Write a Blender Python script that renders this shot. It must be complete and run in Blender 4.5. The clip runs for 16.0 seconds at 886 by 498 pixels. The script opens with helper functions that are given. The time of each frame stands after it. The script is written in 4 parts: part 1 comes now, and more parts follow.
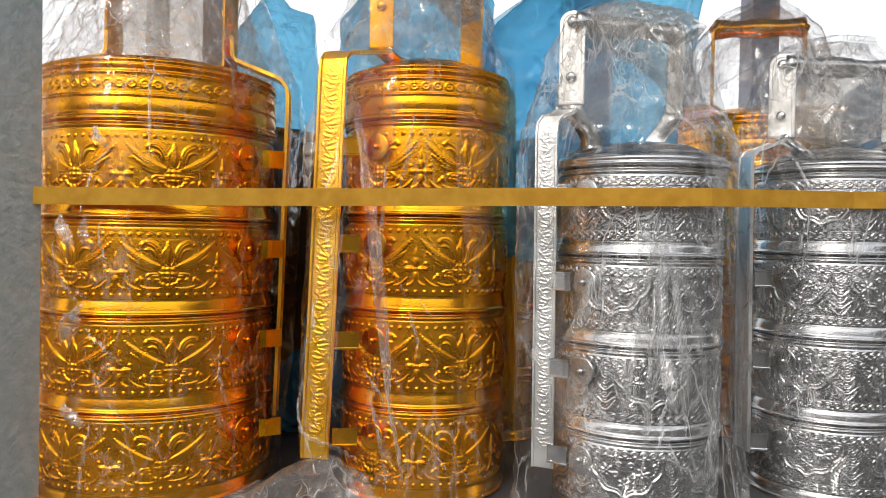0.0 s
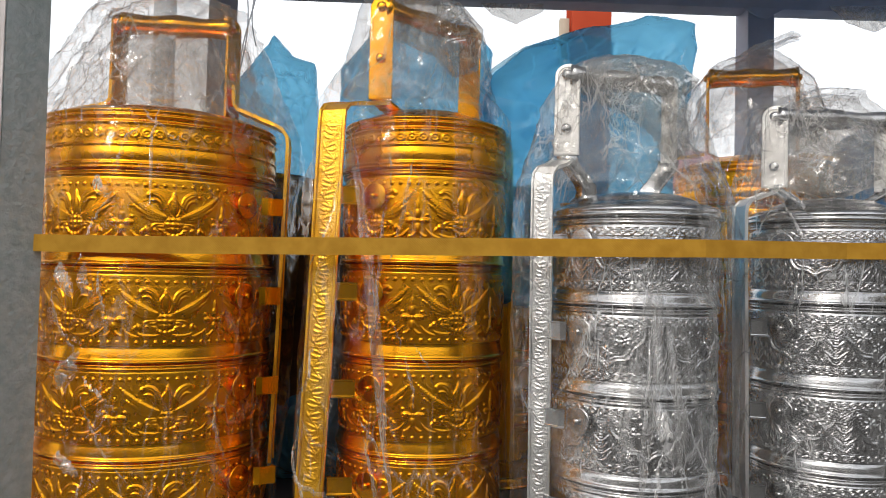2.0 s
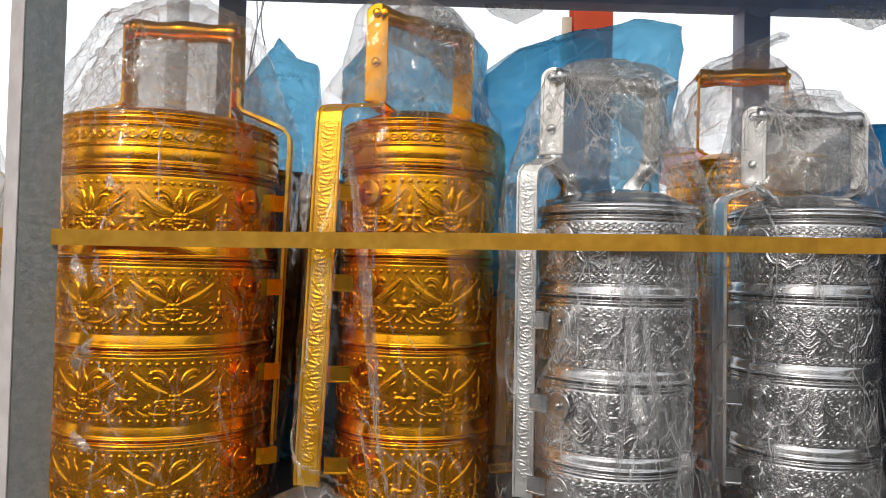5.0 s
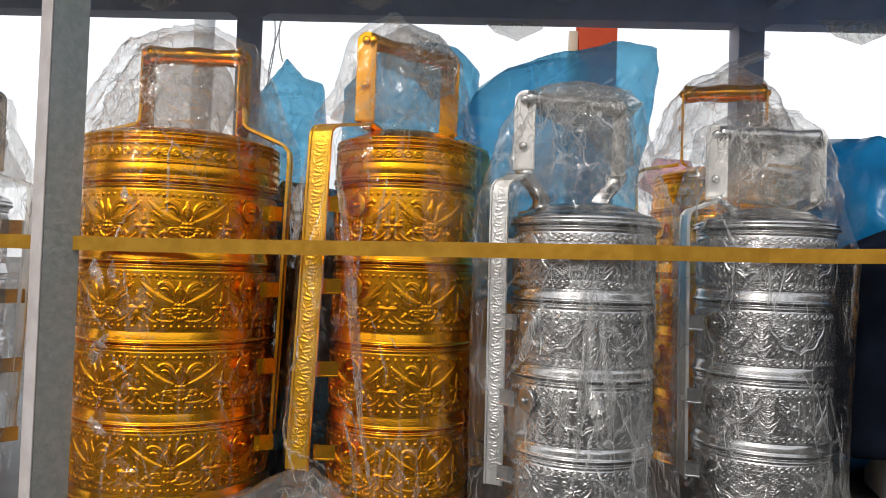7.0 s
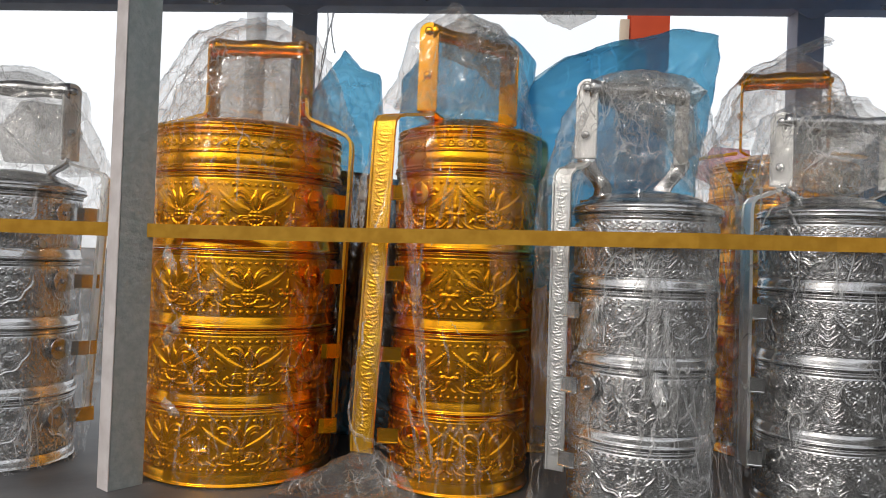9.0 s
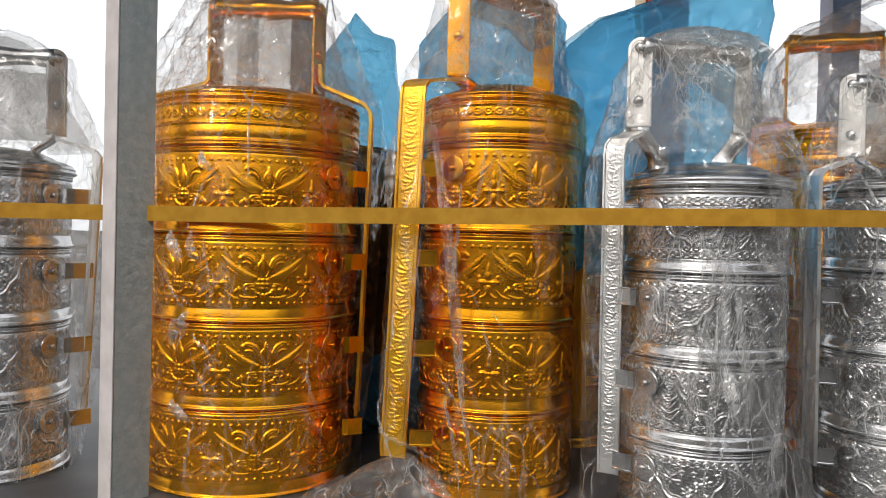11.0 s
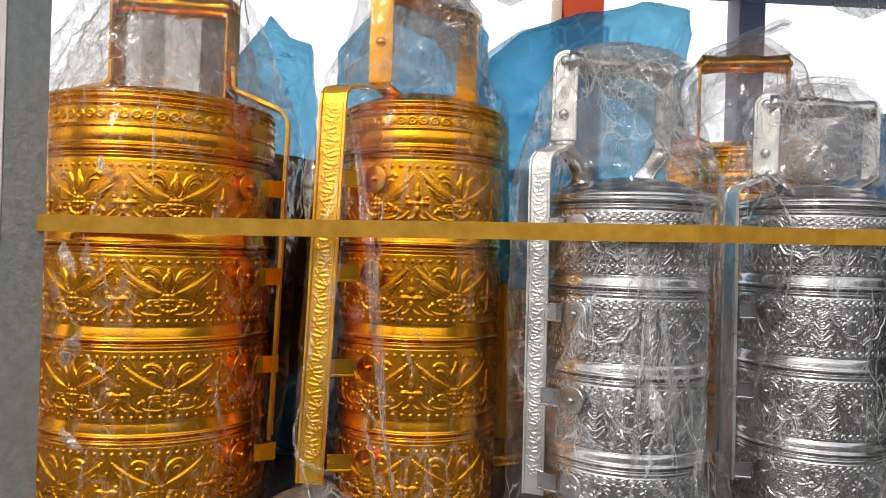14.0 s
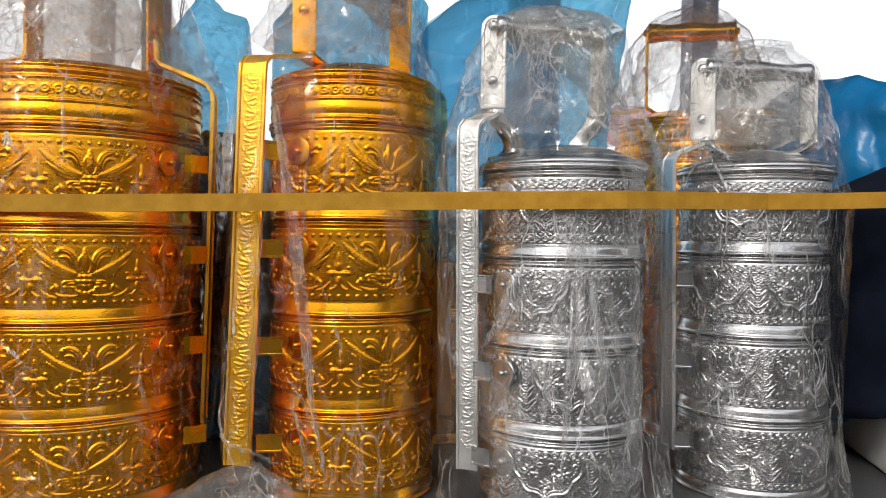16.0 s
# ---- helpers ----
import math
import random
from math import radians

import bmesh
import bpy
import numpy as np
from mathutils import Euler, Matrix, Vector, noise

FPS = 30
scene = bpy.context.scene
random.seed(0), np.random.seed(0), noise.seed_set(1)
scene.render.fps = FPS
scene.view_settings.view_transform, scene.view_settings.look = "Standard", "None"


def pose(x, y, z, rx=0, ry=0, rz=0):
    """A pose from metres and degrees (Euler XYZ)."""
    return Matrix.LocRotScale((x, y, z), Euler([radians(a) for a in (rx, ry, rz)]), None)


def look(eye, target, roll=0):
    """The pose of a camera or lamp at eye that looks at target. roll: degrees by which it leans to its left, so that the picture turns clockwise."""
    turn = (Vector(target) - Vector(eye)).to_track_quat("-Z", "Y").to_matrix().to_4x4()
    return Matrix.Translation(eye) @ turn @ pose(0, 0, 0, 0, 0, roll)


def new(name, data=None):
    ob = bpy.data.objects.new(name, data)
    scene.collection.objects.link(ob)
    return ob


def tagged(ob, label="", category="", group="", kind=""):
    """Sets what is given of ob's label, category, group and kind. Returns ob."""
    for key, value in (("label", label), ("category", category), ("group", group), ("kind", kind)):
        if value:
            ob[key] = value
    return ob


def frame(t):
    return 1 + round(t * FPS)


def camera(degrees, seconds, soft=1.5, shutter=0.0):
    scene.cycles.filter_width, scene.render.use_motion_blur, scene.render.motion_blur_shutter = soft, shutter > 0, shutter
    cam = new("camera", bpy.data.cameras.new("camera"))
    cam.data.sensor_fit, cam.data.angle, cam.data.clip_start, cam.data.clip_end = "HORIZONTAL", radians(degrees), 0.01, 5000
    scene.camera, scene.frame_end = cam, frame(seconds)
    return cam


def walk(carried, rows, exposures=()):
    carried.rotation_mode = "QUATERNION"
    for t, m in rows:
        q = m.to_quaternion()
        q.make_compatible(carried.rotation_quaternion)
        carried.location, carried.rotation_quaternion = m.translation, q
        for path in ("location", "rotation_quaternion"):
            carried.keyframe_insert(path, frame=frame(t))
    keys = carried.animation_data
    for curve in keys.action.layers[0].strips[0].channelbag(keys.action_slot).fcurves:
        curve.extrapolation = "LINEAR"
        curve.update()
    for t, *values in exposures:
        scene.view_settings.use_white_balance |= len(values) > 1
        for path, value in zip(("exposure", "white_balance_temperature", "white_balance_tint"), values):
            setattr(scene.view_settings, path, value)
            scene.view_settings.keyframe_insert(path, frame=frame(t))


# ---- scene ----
cam = camera(61.8, 16.0, 0.9)
METRES, EYE, TILT, LEAN, TURN = 0.38, 1.4, 0.0, 0.0, 0.0
ROWS = [
    (0.0, 0.0, 0.0, 0.0, 0.02, -1.12, -1.11),
    (0.5, -0.0052, -0.0182, 0.0059, 0.04, 0.2, -1.4),
    (1.0, -0.0015, -0.0184, 0.016, 0.01, 0.91, -1.4),
    (1.5, 0.0076, -0.0144, 0.0185, 0.01, 1.16, -1.31),
    (2.0, 0.0084, -0.0098, 0.0209, 0.12, 1.74, -1.39),
    (2.5, -0.0016, -0.0115, 0.0283, 0.81, 2.23, -1.16),
    (3.0, -0.0284, -0.014, 0.0192, 1.9, 1.76, -1.51),
    (3.5, -0.0319, -0.0315, 0.0156, 1.73, 1.41, -1.57),
    (4.0, -0.0194, -0.0427, 0.0134, 0.93, 1.28, -1.53),
    (6.5, 0.1647, -0.1919, 0.0313, 3.15, 1.23, -1.75),
    (7.0, 0.171, -0.2186, 0.0268, 3.85, 1.49, -1.95),
    (7.5, 0.1708, -0.2283, 0.0267, 3.81, 1.23, -2.08),
    (8.0, 0.1484, -0.2421, 0.027, 5.25, 1.24, -2.06),
    (8.5, 0.1211, -0.26, 0.0241, 7.39, 1.16, -2.07),
    (9.0, 0.1223, -0.2435, 0.0182, 6.8, 0.69, -2.19),
    (9.5, 0.1342, -0.2113, 0.0155, 6.04, 0.04, -1.93),
    (10.0, 0.1049, -0.1652, 0.0237, 6.81, -0.63, -1.28),
    (12.5, -0.0829, -0.0356, 0.0161, 2.32, -1.2, -1.77),
    (13.0, -0.0627, -0.0322, 0.0115, 1.19, -1.4, -1.78),
    (13.5, -0.0421, -0.0387, 0.0223, -0.08, -0.11, -2.02),
    (14.0, -0.0166, -0.0349, 0.0263, -1.01, 0.15, -1.82),
    (14.5, 0.011, -0.0327, 0.0248, -1.88, 0.02, -1.85),
    (15.0, 0.0309, -0.0329, 0.0228, -2.27, -0.21, -1.78),
    (15.5, 0.0592, -0.0318, 0.0134, -2.1, -0.61, -0.92),
    (16.0, 0.0862, -0.0038, 0.0053, -2.23, -0.97, -0.6),
]
walk(cam, [(t, pose(0, 0, EYE, TILT, LEAN, TURN) @ pose(METRES * x, METRES * y, METRES * z, 90 + pitch, roll, yaw)) for t, x, y, z, yaw, pitch, roll in ROWS],
     [(0.0, 0.44), (1.5, 0.18), (3.5, 0.11), (7.0, 0.02), (8.5, -0.07), (10.0, 0.0), (12.5, 0.33), (14.5, 0.25), (16.0, 0.27)])

# ---- light ----
world = bpy.data.worlds.new("overcast_sky")
scene.world = world
world.use_nodes = True
wn, wl = world.node_tree.nodes, world.node_tree.links
wn.clear()
sky = wn.new("ShaderNodeTexSky")
sky.sky_type = 'NISHITA'
sky.sun_disc = False
sky.sun_elevation, sky.sun_rotation = radians(36), radians(208)
sky.air_density, sky.dust_density = 1.0, 6.0
cloud = wn.new("ShaderNodeTexNoise")
cloud.inputs["Scale"].default_value = 2.5
cloud.inputs["Detail"].default_value = 4
ramp = wn.new("ShaderNodeValToRGB")
ramp.color_ramp.elements[0].position, ramp.color_ramp.elements[0].color = 0.3, (9.6, 9.9, 10.3, 1)
ramp.color_ramp.elements[1].position, ramp.color_ramp.elements[1].color = 0.7, (11.5, 11.6, 11.8, 1)
wmix = wn.new("ShaderNodeMix")
wmix.data_type = 'RGBA'
wmix.inputs["Factor"].default_value = 0.85
wbg = wn.new("ShaderNodeBackground")
wbg.inputs["Strength"].default_value = 0.118
wout = wn.new("ShaderNodeOutputWorld")
wl.new(cloud.outputs["Fac"], ramp.inputs["Fac"])
wl.new(sky.outputs["Color"], wmix.inputs["A"])
wl.new(ramp.outputs["Color"], wmix.inputs["B"])
wl.new(wmix.outputs["Result"], wbg.inputs["Color"])
wl.new(wbg.outputs["Background"], wout.inputs["Surface"])

sun = new("sun", bpy.data.lights.new("sun", 'SUN'))
sun.data.energy, sun.data.angle, sun.data.color = 1.15, radians(13), (1.0, 0.95, 0.87)
sun.matrix_world = look((-1.5, -2.3, 3.7), (0, 0.5, 1.35))


# ---- materials ----
def node_mat(name):
    m = bpy.data.materials.new(name)
    m.use_nodes = True
    nt = m.node_tree
    return m, nt, nt.nodes["Principled BSDF"]


def add(nt, kind, **values):
    n = nt.nodes.new(kind)
    for k, v in values.items():
        n.inputs[k.replace("_", " ")].default_value = v
    return n


def coords(nt, scale=(1, 1, 1)):
    tc = nt.nodes.new("ShaderNodeTexCoord")
    mp = nt.nodes.new("ShaderNodeMapping")
    mp.inputs["Scale"].default_value = scale
    nt.links.new(tc.outputs["Object"], mp.inputs["Vector"])
    return mp.outputs["Vector"]


def two_tone(nt, vec, scale, a, b, lo=0.35, hi=0.65, detail=4):
    n = add(nt, "ShaderNodeTexNoise", Scale=scale, Detail=detail)
    nt.links.new(vec, n.inputs["Vector"])
    r = nt.nodes.new("ShaderNodeValToRGB")
    r.color_ramp.elements[0].position, r.color_ramp.elements[0].color = lo, (*a, 1)
    r.color_ramp.elements[1].position, r.color_ramp.elements[1].color = hi, (*b, 1)
    nt.links.new(n.outputs["Fac"], r.inputs["Fac"])
    return r.outputs["Color"]


def bump(nt, height, strength, distance, target, prior=None):
    b = add(nt, "ShaderNodeBump", Strength=strength, Distance=distance)
    nt.links.new(height, b.inputs["Height"])
    if prior is not None:
        nt.links.new(prior, b.inputs["Normal"])
    nt.links.new(b.outputs["Normal"], target.inputs["Normal"])
    return b.outputs["Normal"]


def metal(name, a, b, rough, stipple, relief=0.0):
    """Sheet aluminium with fine stipple, uneven gloss and, for relief, a chased scroll pattern."""
    m, nt, p = node_mat(name)
    vec = coords(nt)
    nt.links.new(two_tone(nt, vec, 30, a, b), p.inputs["Base Color"])
    p.inputs["Metallic"].default_value = 1.0
    rn = add(nt, "ShaderNodeTexNoise", Scale=60.0, Detail=5.0)
    nt.links.new(vec, rn.inputs["Vector"])
    mr = add(nt, "ShaderNodeMapRange", To_Min=rough * 0.7, To_Max=rough * 1.35)
    nt.links.new(rn.outputs["Fac"], mr.inputs["Value"])
    nt.links.new(mr.outputs["Result"], p.inputs["Roughness"])
    fine = add(nt, "ShaderNodeTexVoronoi", Scale=800.0)
    nt.links.new(vec, fine.inputs["Vector"])
    prior = None
    if relief:
        sc = add(nt, "ShaderNodeTexNoise", Scale=200.0, Detail=1.5, Distortion=3.0)
        nt.links.new(vec, sc.inputs["Vector"])
        prior = bump(nt, sc.outputs["Fac"], relief, 0.008, p)
    bump(nt, fine.outputs["Distance"], stipple, 0.0006, p, prior)
    return m


GOLD = metal("gold_anodised", (0.88, 0.350, 0.010), (0.97, 0.430, 0.014), 0.27, 0.22)
GOLD_PLAIN = metal("gold_plain", (0.91, 0.385, 0.012), (0.98, 0.460, 0.018), 0.20, 0.10)
GOLD_CHASED = metal("gold_chased", (0.92, 0.45, 0.03), (1.0, 0.56, 0.04), 0.34, 0.05, 0.15)
SILVER = metal("silver_sheet", (0.47, 0.47, 0.475), (0.63, 0.63, 0.63), 0.25, 0.30)
SILVER_PLAIN = metal("silver_plain", (0.53, 0.53, 0.53), (0.66, 0.66, 0.66), 0.22, 0.10)
SILVER_CHASED = metal("silver_chased", (0.74, 0.73, 0.71), (0.93, 0.92, 0.90), 0.38, 0.05, 0.15)


def math_node(nt, operation, a, b=None, clamp=False):
    n = nt.nodes.new("ShaderNodeMath")
    n.operation, n.use_clamp = operation, clamp
    for k, v in enumerate((a, b)):
        if v is None:
            continue
        if isinstance(v, (int, float)):
            n.inputs[k].default_value = v
        else:
            nt.links.new(v, n.inputs[k])
    return n.outputs[0]


def vector_node(nt, operation, a, b=None, c=None):
    n = nt.nodes.new("ShaderNodeVectorMath")
    n.operation = operation
    for k, v in enumerate((a, b, c)):
        if v is None:
            continue
        if isinstance(v, tuple):
            n.inputs[k].default_value = v
        else:
            nt.links.new(v, n.inputs[k])
    return n.outputs[0]


def film(name, tint, haze, gloss_rough, crease, clear=0.97, scale=26.0, stretch=(1, 1, 0.45), haze_color=(0.9, 0.9, 0.9), streak=0.35, shine=1.5, facet=55.0, tilt=0.75, pale=None, cap=0.4):
    """Thin plastic film: mostly see-through, flat facets that glint, white haze on facet edges for creases and painted
    glints.
    """
    m, nt, p = node_mat(name)
    nt.nodes.remove(p)
    vec = coords(nt, stretch)
    big = add(nt, "ShaderNodeTexNoise", Scale=scale, Detail=5.0, Distortion=1.0)
    big.noise_type = 'RIDGED_MULTIFRACTAL'
    nt.links.new(vec, big.inputs["Vector"])
    soft_n = add(nt, "ShaderNodeTexNoise", Scale=scale * 2.2, Detail=2.0, Distortion=0.6)
    nt.links.new(vec, soft_n.inputs["Vector"])
    b1 = add(nt, "ShaderNodeBump", Strength=crease, Distance=0.004)
    nt.links.new(soft_n.outputs["Fac"], b1.inputs["Height"])
    bend = vector_node(nt, 'MULTIPLY_ADD', soft_n.outputs["Color"], (0.012, 0.012, 0.012), vec)
    normal, lines = b1.outputs["Normal"], None
    gate_n = add(nt, "ShaderNodeTexNoise", Scale=scale * 0.9, Detail=3.0)
    nt.links.new(vec, gate_n.inputs["Vector"])
    for size, lean, turn, lo, hi in ((1.0, tilt, 0.0, 0.44, 0.60), (2.4, tilt * 0.5, 0.7, 0.48, 0.62)):
        mp = nt.nodes.new("ShaderNodeMapping")
        mp.inputs["Rotation"].default_value = (turn, turn * 0.6, turn * 1.3)
        mp.inputs["Scale"].default_value = (1, 1, 0.35 if turn else 1)
        nt.links.new(bend, mp.inputs["Vector"])
        cell = add(nt, "ShaderNodeTexVoronoi", Scale=facet * size)
        nt.links.new(mp.outputs["Vector"], cell.inputs["Vector"])
        slope = vector_node(nt, 'MULTIPLY_ADD', cell.outputs["Color"], (lean, lean, lean), (-lean / 2, -lean / 2, -lean / 2))
        normal = vector_node(nt, 'ADD', normal, slope)
        rim = add(nt, "ShaderNodeTexVoronoi", Scale=facet * size)
        rim.feature = 'DISTANCE_TO_EDGE'
        nt.links.new(mp.outputs["Vector"], rim.inputs["Vector"])
        # white haze along facet edges, painting the glint of creases
        thin = add(nt, "ShaderNodeMapRange", From_Min=0.0, From_Max=0.03 * size ** 0.7, To_Min=streak, To_Max=0.0)
        nt.links.new(rim.outputs["Distance"], thin.inputs["Value"])
        gate = add(nt, "ShaderNodeMapRange", From_Min=lo, From_Max=hi)
        nt.links.new(gate_n.outputs["Fac"], gate.inputs["Value"])
        one = math_node(nt, 'MULTIPLY', thin.outputs["Result"], gate.outputs["Result"])
        lines = one if lines is None else math_node(nt, 'MAXIMUM', lines, one)
    normal = vector_node(nt, 'NORMALIZE', normal)
    clear_b = nt.nodes.new("ShaderNodeBsdfTransparent")
    clear_b.inputs["Color"].default_value = (*[c * clear for c in tint], 1)
    gl = add(nt, "ShaderNodeBsdfGlossy", Roughness=gloss_rough)
    gl.inputs["Color"].default_value = (1, 1, 1, 1)
    nt.links.new(normal, gl.inputs["Normal"])
    fr = add(nt, "ShaderNodeFresnel", IOR=1.45)
    milk = nt.nodes.new("ShaderNodeBsdfTranslucent")
    milk.inputs["Color"].default_value = (*haze_color, 1)
    milk2 = nt.nodes.new("ShaderNodeBsdfDiffuse")
    milk2.inputs["Color"].default_value = (*haze_color, 1)
    for k in (milk, milk2):
        nt.links.new(normal, k.inputs["Normal"])
    if pale:
        tone = two_tone(nt, vec, 9, haze_color, pale, 0.42, 0.62)
        for k in (milk, milk2):
            nt.links.new(tone, k.inputs["Color"])
    mm = add(nt, "ShaderNodeMixShader", Fac=0.5)
    nt.links.new(milk.outputs[0], mm.inputs[1])
    nt.links.new(milk2.outputs[0], mm.inputs[2])
    hz = add(nt, "ShaderNodeMapRange", From_Min=0.35, From_Max=1.0, To_Min=haze * 0.55, To_Max=min(1.0, haze * 2.6))
    nt.links.new(big.outputs["Fac"], hz.inputs["Value"])
    m1 = nt.nodes.new("ShaderNodeMixShader")
    nt.links.new(math_node(nt, 'ADD', hz.outputs["Result"], lines, True), m1.inputs["Fac"])
    nt.links.new(clear_b.outputs[0], m1.inputs[1])
    nt.links.new(mm.outputs[0], m1.inputs[2])
    m2 = nt.nodes.new("ShaderNodeMixShader")
    gloss = math_node(nt, 'MINIMUM', math_node(nt, 'MULTIPLY', fr.outputs[0], shine), cap)
    nt.links.new(gloss, m2.inputs["Fac"])
    nt.links.new(m1.outputs[0], m2.inputs[1])
    nt.links.new(gl.outputs[0], m2.inputs[2])
    nt.links.new(m2.outputs[0], nt.nodes["Material Output"].inputs["Surface"])
    return m


FILM = film("clear_film", (1, 1, 1), 0.008, 0.05, 0.20, clear=0.99, streak=0.26, shine=0.7, facet=30.0, tilt=0.45, cap=0.22)
FILM_MILKY = film("clear_film_milky", (1, 1, 1), 0.052, 0.06, 0.25, clear=0.985, streak=0.34, shine=0.8, facet=32.0, tilt=0.5, cap=0.25)
FILM_TOP = film("gathered_film", (0.985, 0.98, 0.975), 0.10, 0.12, 0.3, scale=30.0, stretch=(1, 1, 0.7), streak=0.34, shine=0.8, facet=36.0, tilt=0.6, haze_color=(0.88, 0.86, 0.83), cap=0.3)
# milky film of the crease strips; its white also paints glint patches
FILM_CREASE = film("crease_glint_film", (0.98, 0.98, 0.98), 0.36, 0.10, 0.3, scale=40.0, streak=0.4, shine=1.6, facet=60.0, tilt=0.6, haze_color=(0.88, 0.87, 0.86))
FILM_CRUMPLED = film("crumpled_film", (0.96, 0.95, 0.93), 0.42, 0.12, 0.3, shine=0.9, streak=0.35, scale=35.0, stretch=(1, 1, 1), haze_color=(0.80, 0.77, 0.73), facet=42.0, tilt=0.9, cap=0.3)
FILM_BLUE = film("blue_film", (0.50, 0.82, 0.96), 0.62, 0.25, 0.4, scale=14.0, stretch=(1, 1, 1), haze_color=(0.13, 0.53, 0.89), streak=0.30, shine=0.8, facet=16.0, tilt=0.8, pale=(0.22, 0.66, 0.95), cap=0.25)
FILM_PALE = film("pale_blue_film", (0.75, 0.91, 0.98), 0.22, 0.28, 0.4, scale=14.0, stretch=(1, 1, 1), haze_color=(0.30, 0.66, 0.88), streak=0.25, shine=0.8, facet=18.0)
FILM_PINK = film("pink_film", (0.95, 0.72, 0.74), 0.35, 0.25, 0.4, stretch=(1, 1, 1), haze_color=(0.85, 0.42, 0.42), shine=0.8)


def plain(name, a, b, rough, scale=20.0, relief=0.15, metallic=0.0, distance=0.002, bump_scale=120.0, sheen=0.5):
    m, nt, p = node_mat(name)
    vec = coords(nt)
    nt.links.new(two_tone(nt, vec, scale, a, b), p.inputs["Base Color"])
    p.inputs["Roughness"].default_value, p.inputs["Metallic"].default_value, p.inputs["Specular IOR Level"].default_value = rough, metallic, sheen
    n = add(nt, "ShaderNodeTexNoise", Scale=bump_scale, Detail=4.0)
    nt.links.new(vec, n.inputs["Vector"])
    bump(nt, n.outputs["Fac"], relief, distance, p)
    return m


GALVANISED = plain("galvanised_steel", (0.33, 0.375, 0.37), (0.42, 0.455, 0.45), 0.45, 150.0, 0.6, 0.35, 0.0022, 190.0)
POST_EDGE = plain("pale_post_edge", (0.52, 0.47, 0.46), (0.62, 0.57, 0.56), 0.5, 60.0, 0.1)
RACK_PAINT = plain("slate_blue_paint", (0.44, 0.49, 0.60), (0.52, 0.57, 0.68), 0.5, 25.0, 0.1)
ORANGE_PAINT = plain("orange_red_paint", (0.40, 0.045, 0.012), (0.48, 0.06, 0.016), 0.6, 15.0, 0.1, sheen=0.2)
BEIGE = plain("beige_card", (0.50, 0.43, 0.33), (0.58, 0.50, 0.39), 0.7)
GREY_PIPE = plain("grey_pipe", (0.52, 0.54, 0.56), (0.62, 0.64, 0.66), 0.45)
CARTON = plain("white_carton", (0.58, 0.58, 0.56), (0.72, 0.72, 0.70), 0.5, 12.0, 0.1)
BOARD = plain("grey_board", (0.045, 0.045, 0.047), (0.08, 0.08, 0.082), 0.5, 12.0, 0.1)
TARP = plain("blue_tarpaulin", (0.004, 0.14, 0.36), (0.012, 0.22, 0.50), 0.32, 14.0, 0.35, 0.0, 0.01, 30.0)
# near-black for the navy heap, and for the sheet that darkens the gaps
DARK = plain("cloth_and_gap_shade", (0.004, 0.006, 0.012), (0.010, 0.014, 0.028), 0.95, 20.0, 0.3, sheen=0.08)
# brown of the sheet that stands for shade between the gold carriers
BROWN = plain("brown_gap_shade", (0.030, 0.016, 0.008), (0.055, 0.030, 0.015), 0.95, 20.0, 0.3, sheen=0.08)
# mottled dark to mid grey, so the metals mirror the unseen walls unevenly
WALL = plain("unseen_wall", (0.06, 0.056, 0.052), (0.27, 0.255, 0.235), 0.9, 1.1, 0.2)
GROUND = plain("concrete_ground", (0.06, 0.058, 0.054), (0.10, 0.096, 0.09), 0.9, 2.0, 0.2)
CABLE = plain("cable_sheath", (0.25, 0.26, 0.28), (0.33, 0.34, 0.36), 0.5)


def webbing():
    m, nt, p = node_mat("yellow_webbing")
    vec = coords(nt)
    nt.links.new(two_tone(nt, vec, 90, (0.38, 0.19, 0.018), (0.47, 0.25, 0.028)), p.inputs["Base Color"])
    p.inputs["Roughness"].default_value = 0.85
    p.inputs["Specular IOR Level"].default_value = 0.2
    w = add(nt, "ShaderNodeTexWave", Scale=420.0, Distortion=0.8)
    w.bands_direction = 'DIAGONAL'
    nt.links.new(vec, w.inputs["Vector"])
    bump(nt, w.outputs["Fac"], 0.12, 0.0006, p)
    return m


WEBBING = webbing()


# ---- building helpers ----
def part(name, bm, material, parent=None, label="", smooth=True):
    me = bpy.data.meshes.new(name)
    bm.normal_update()
    bm.to_mesh(me)
    bm.free()
    me.materials.append(material)
    if smooth:
        me.shade_smooth()
    ob = new(name, me)
    if parent is not None:
        ob.parent = parent
    if label:
        ob["label"] = label
    return ob


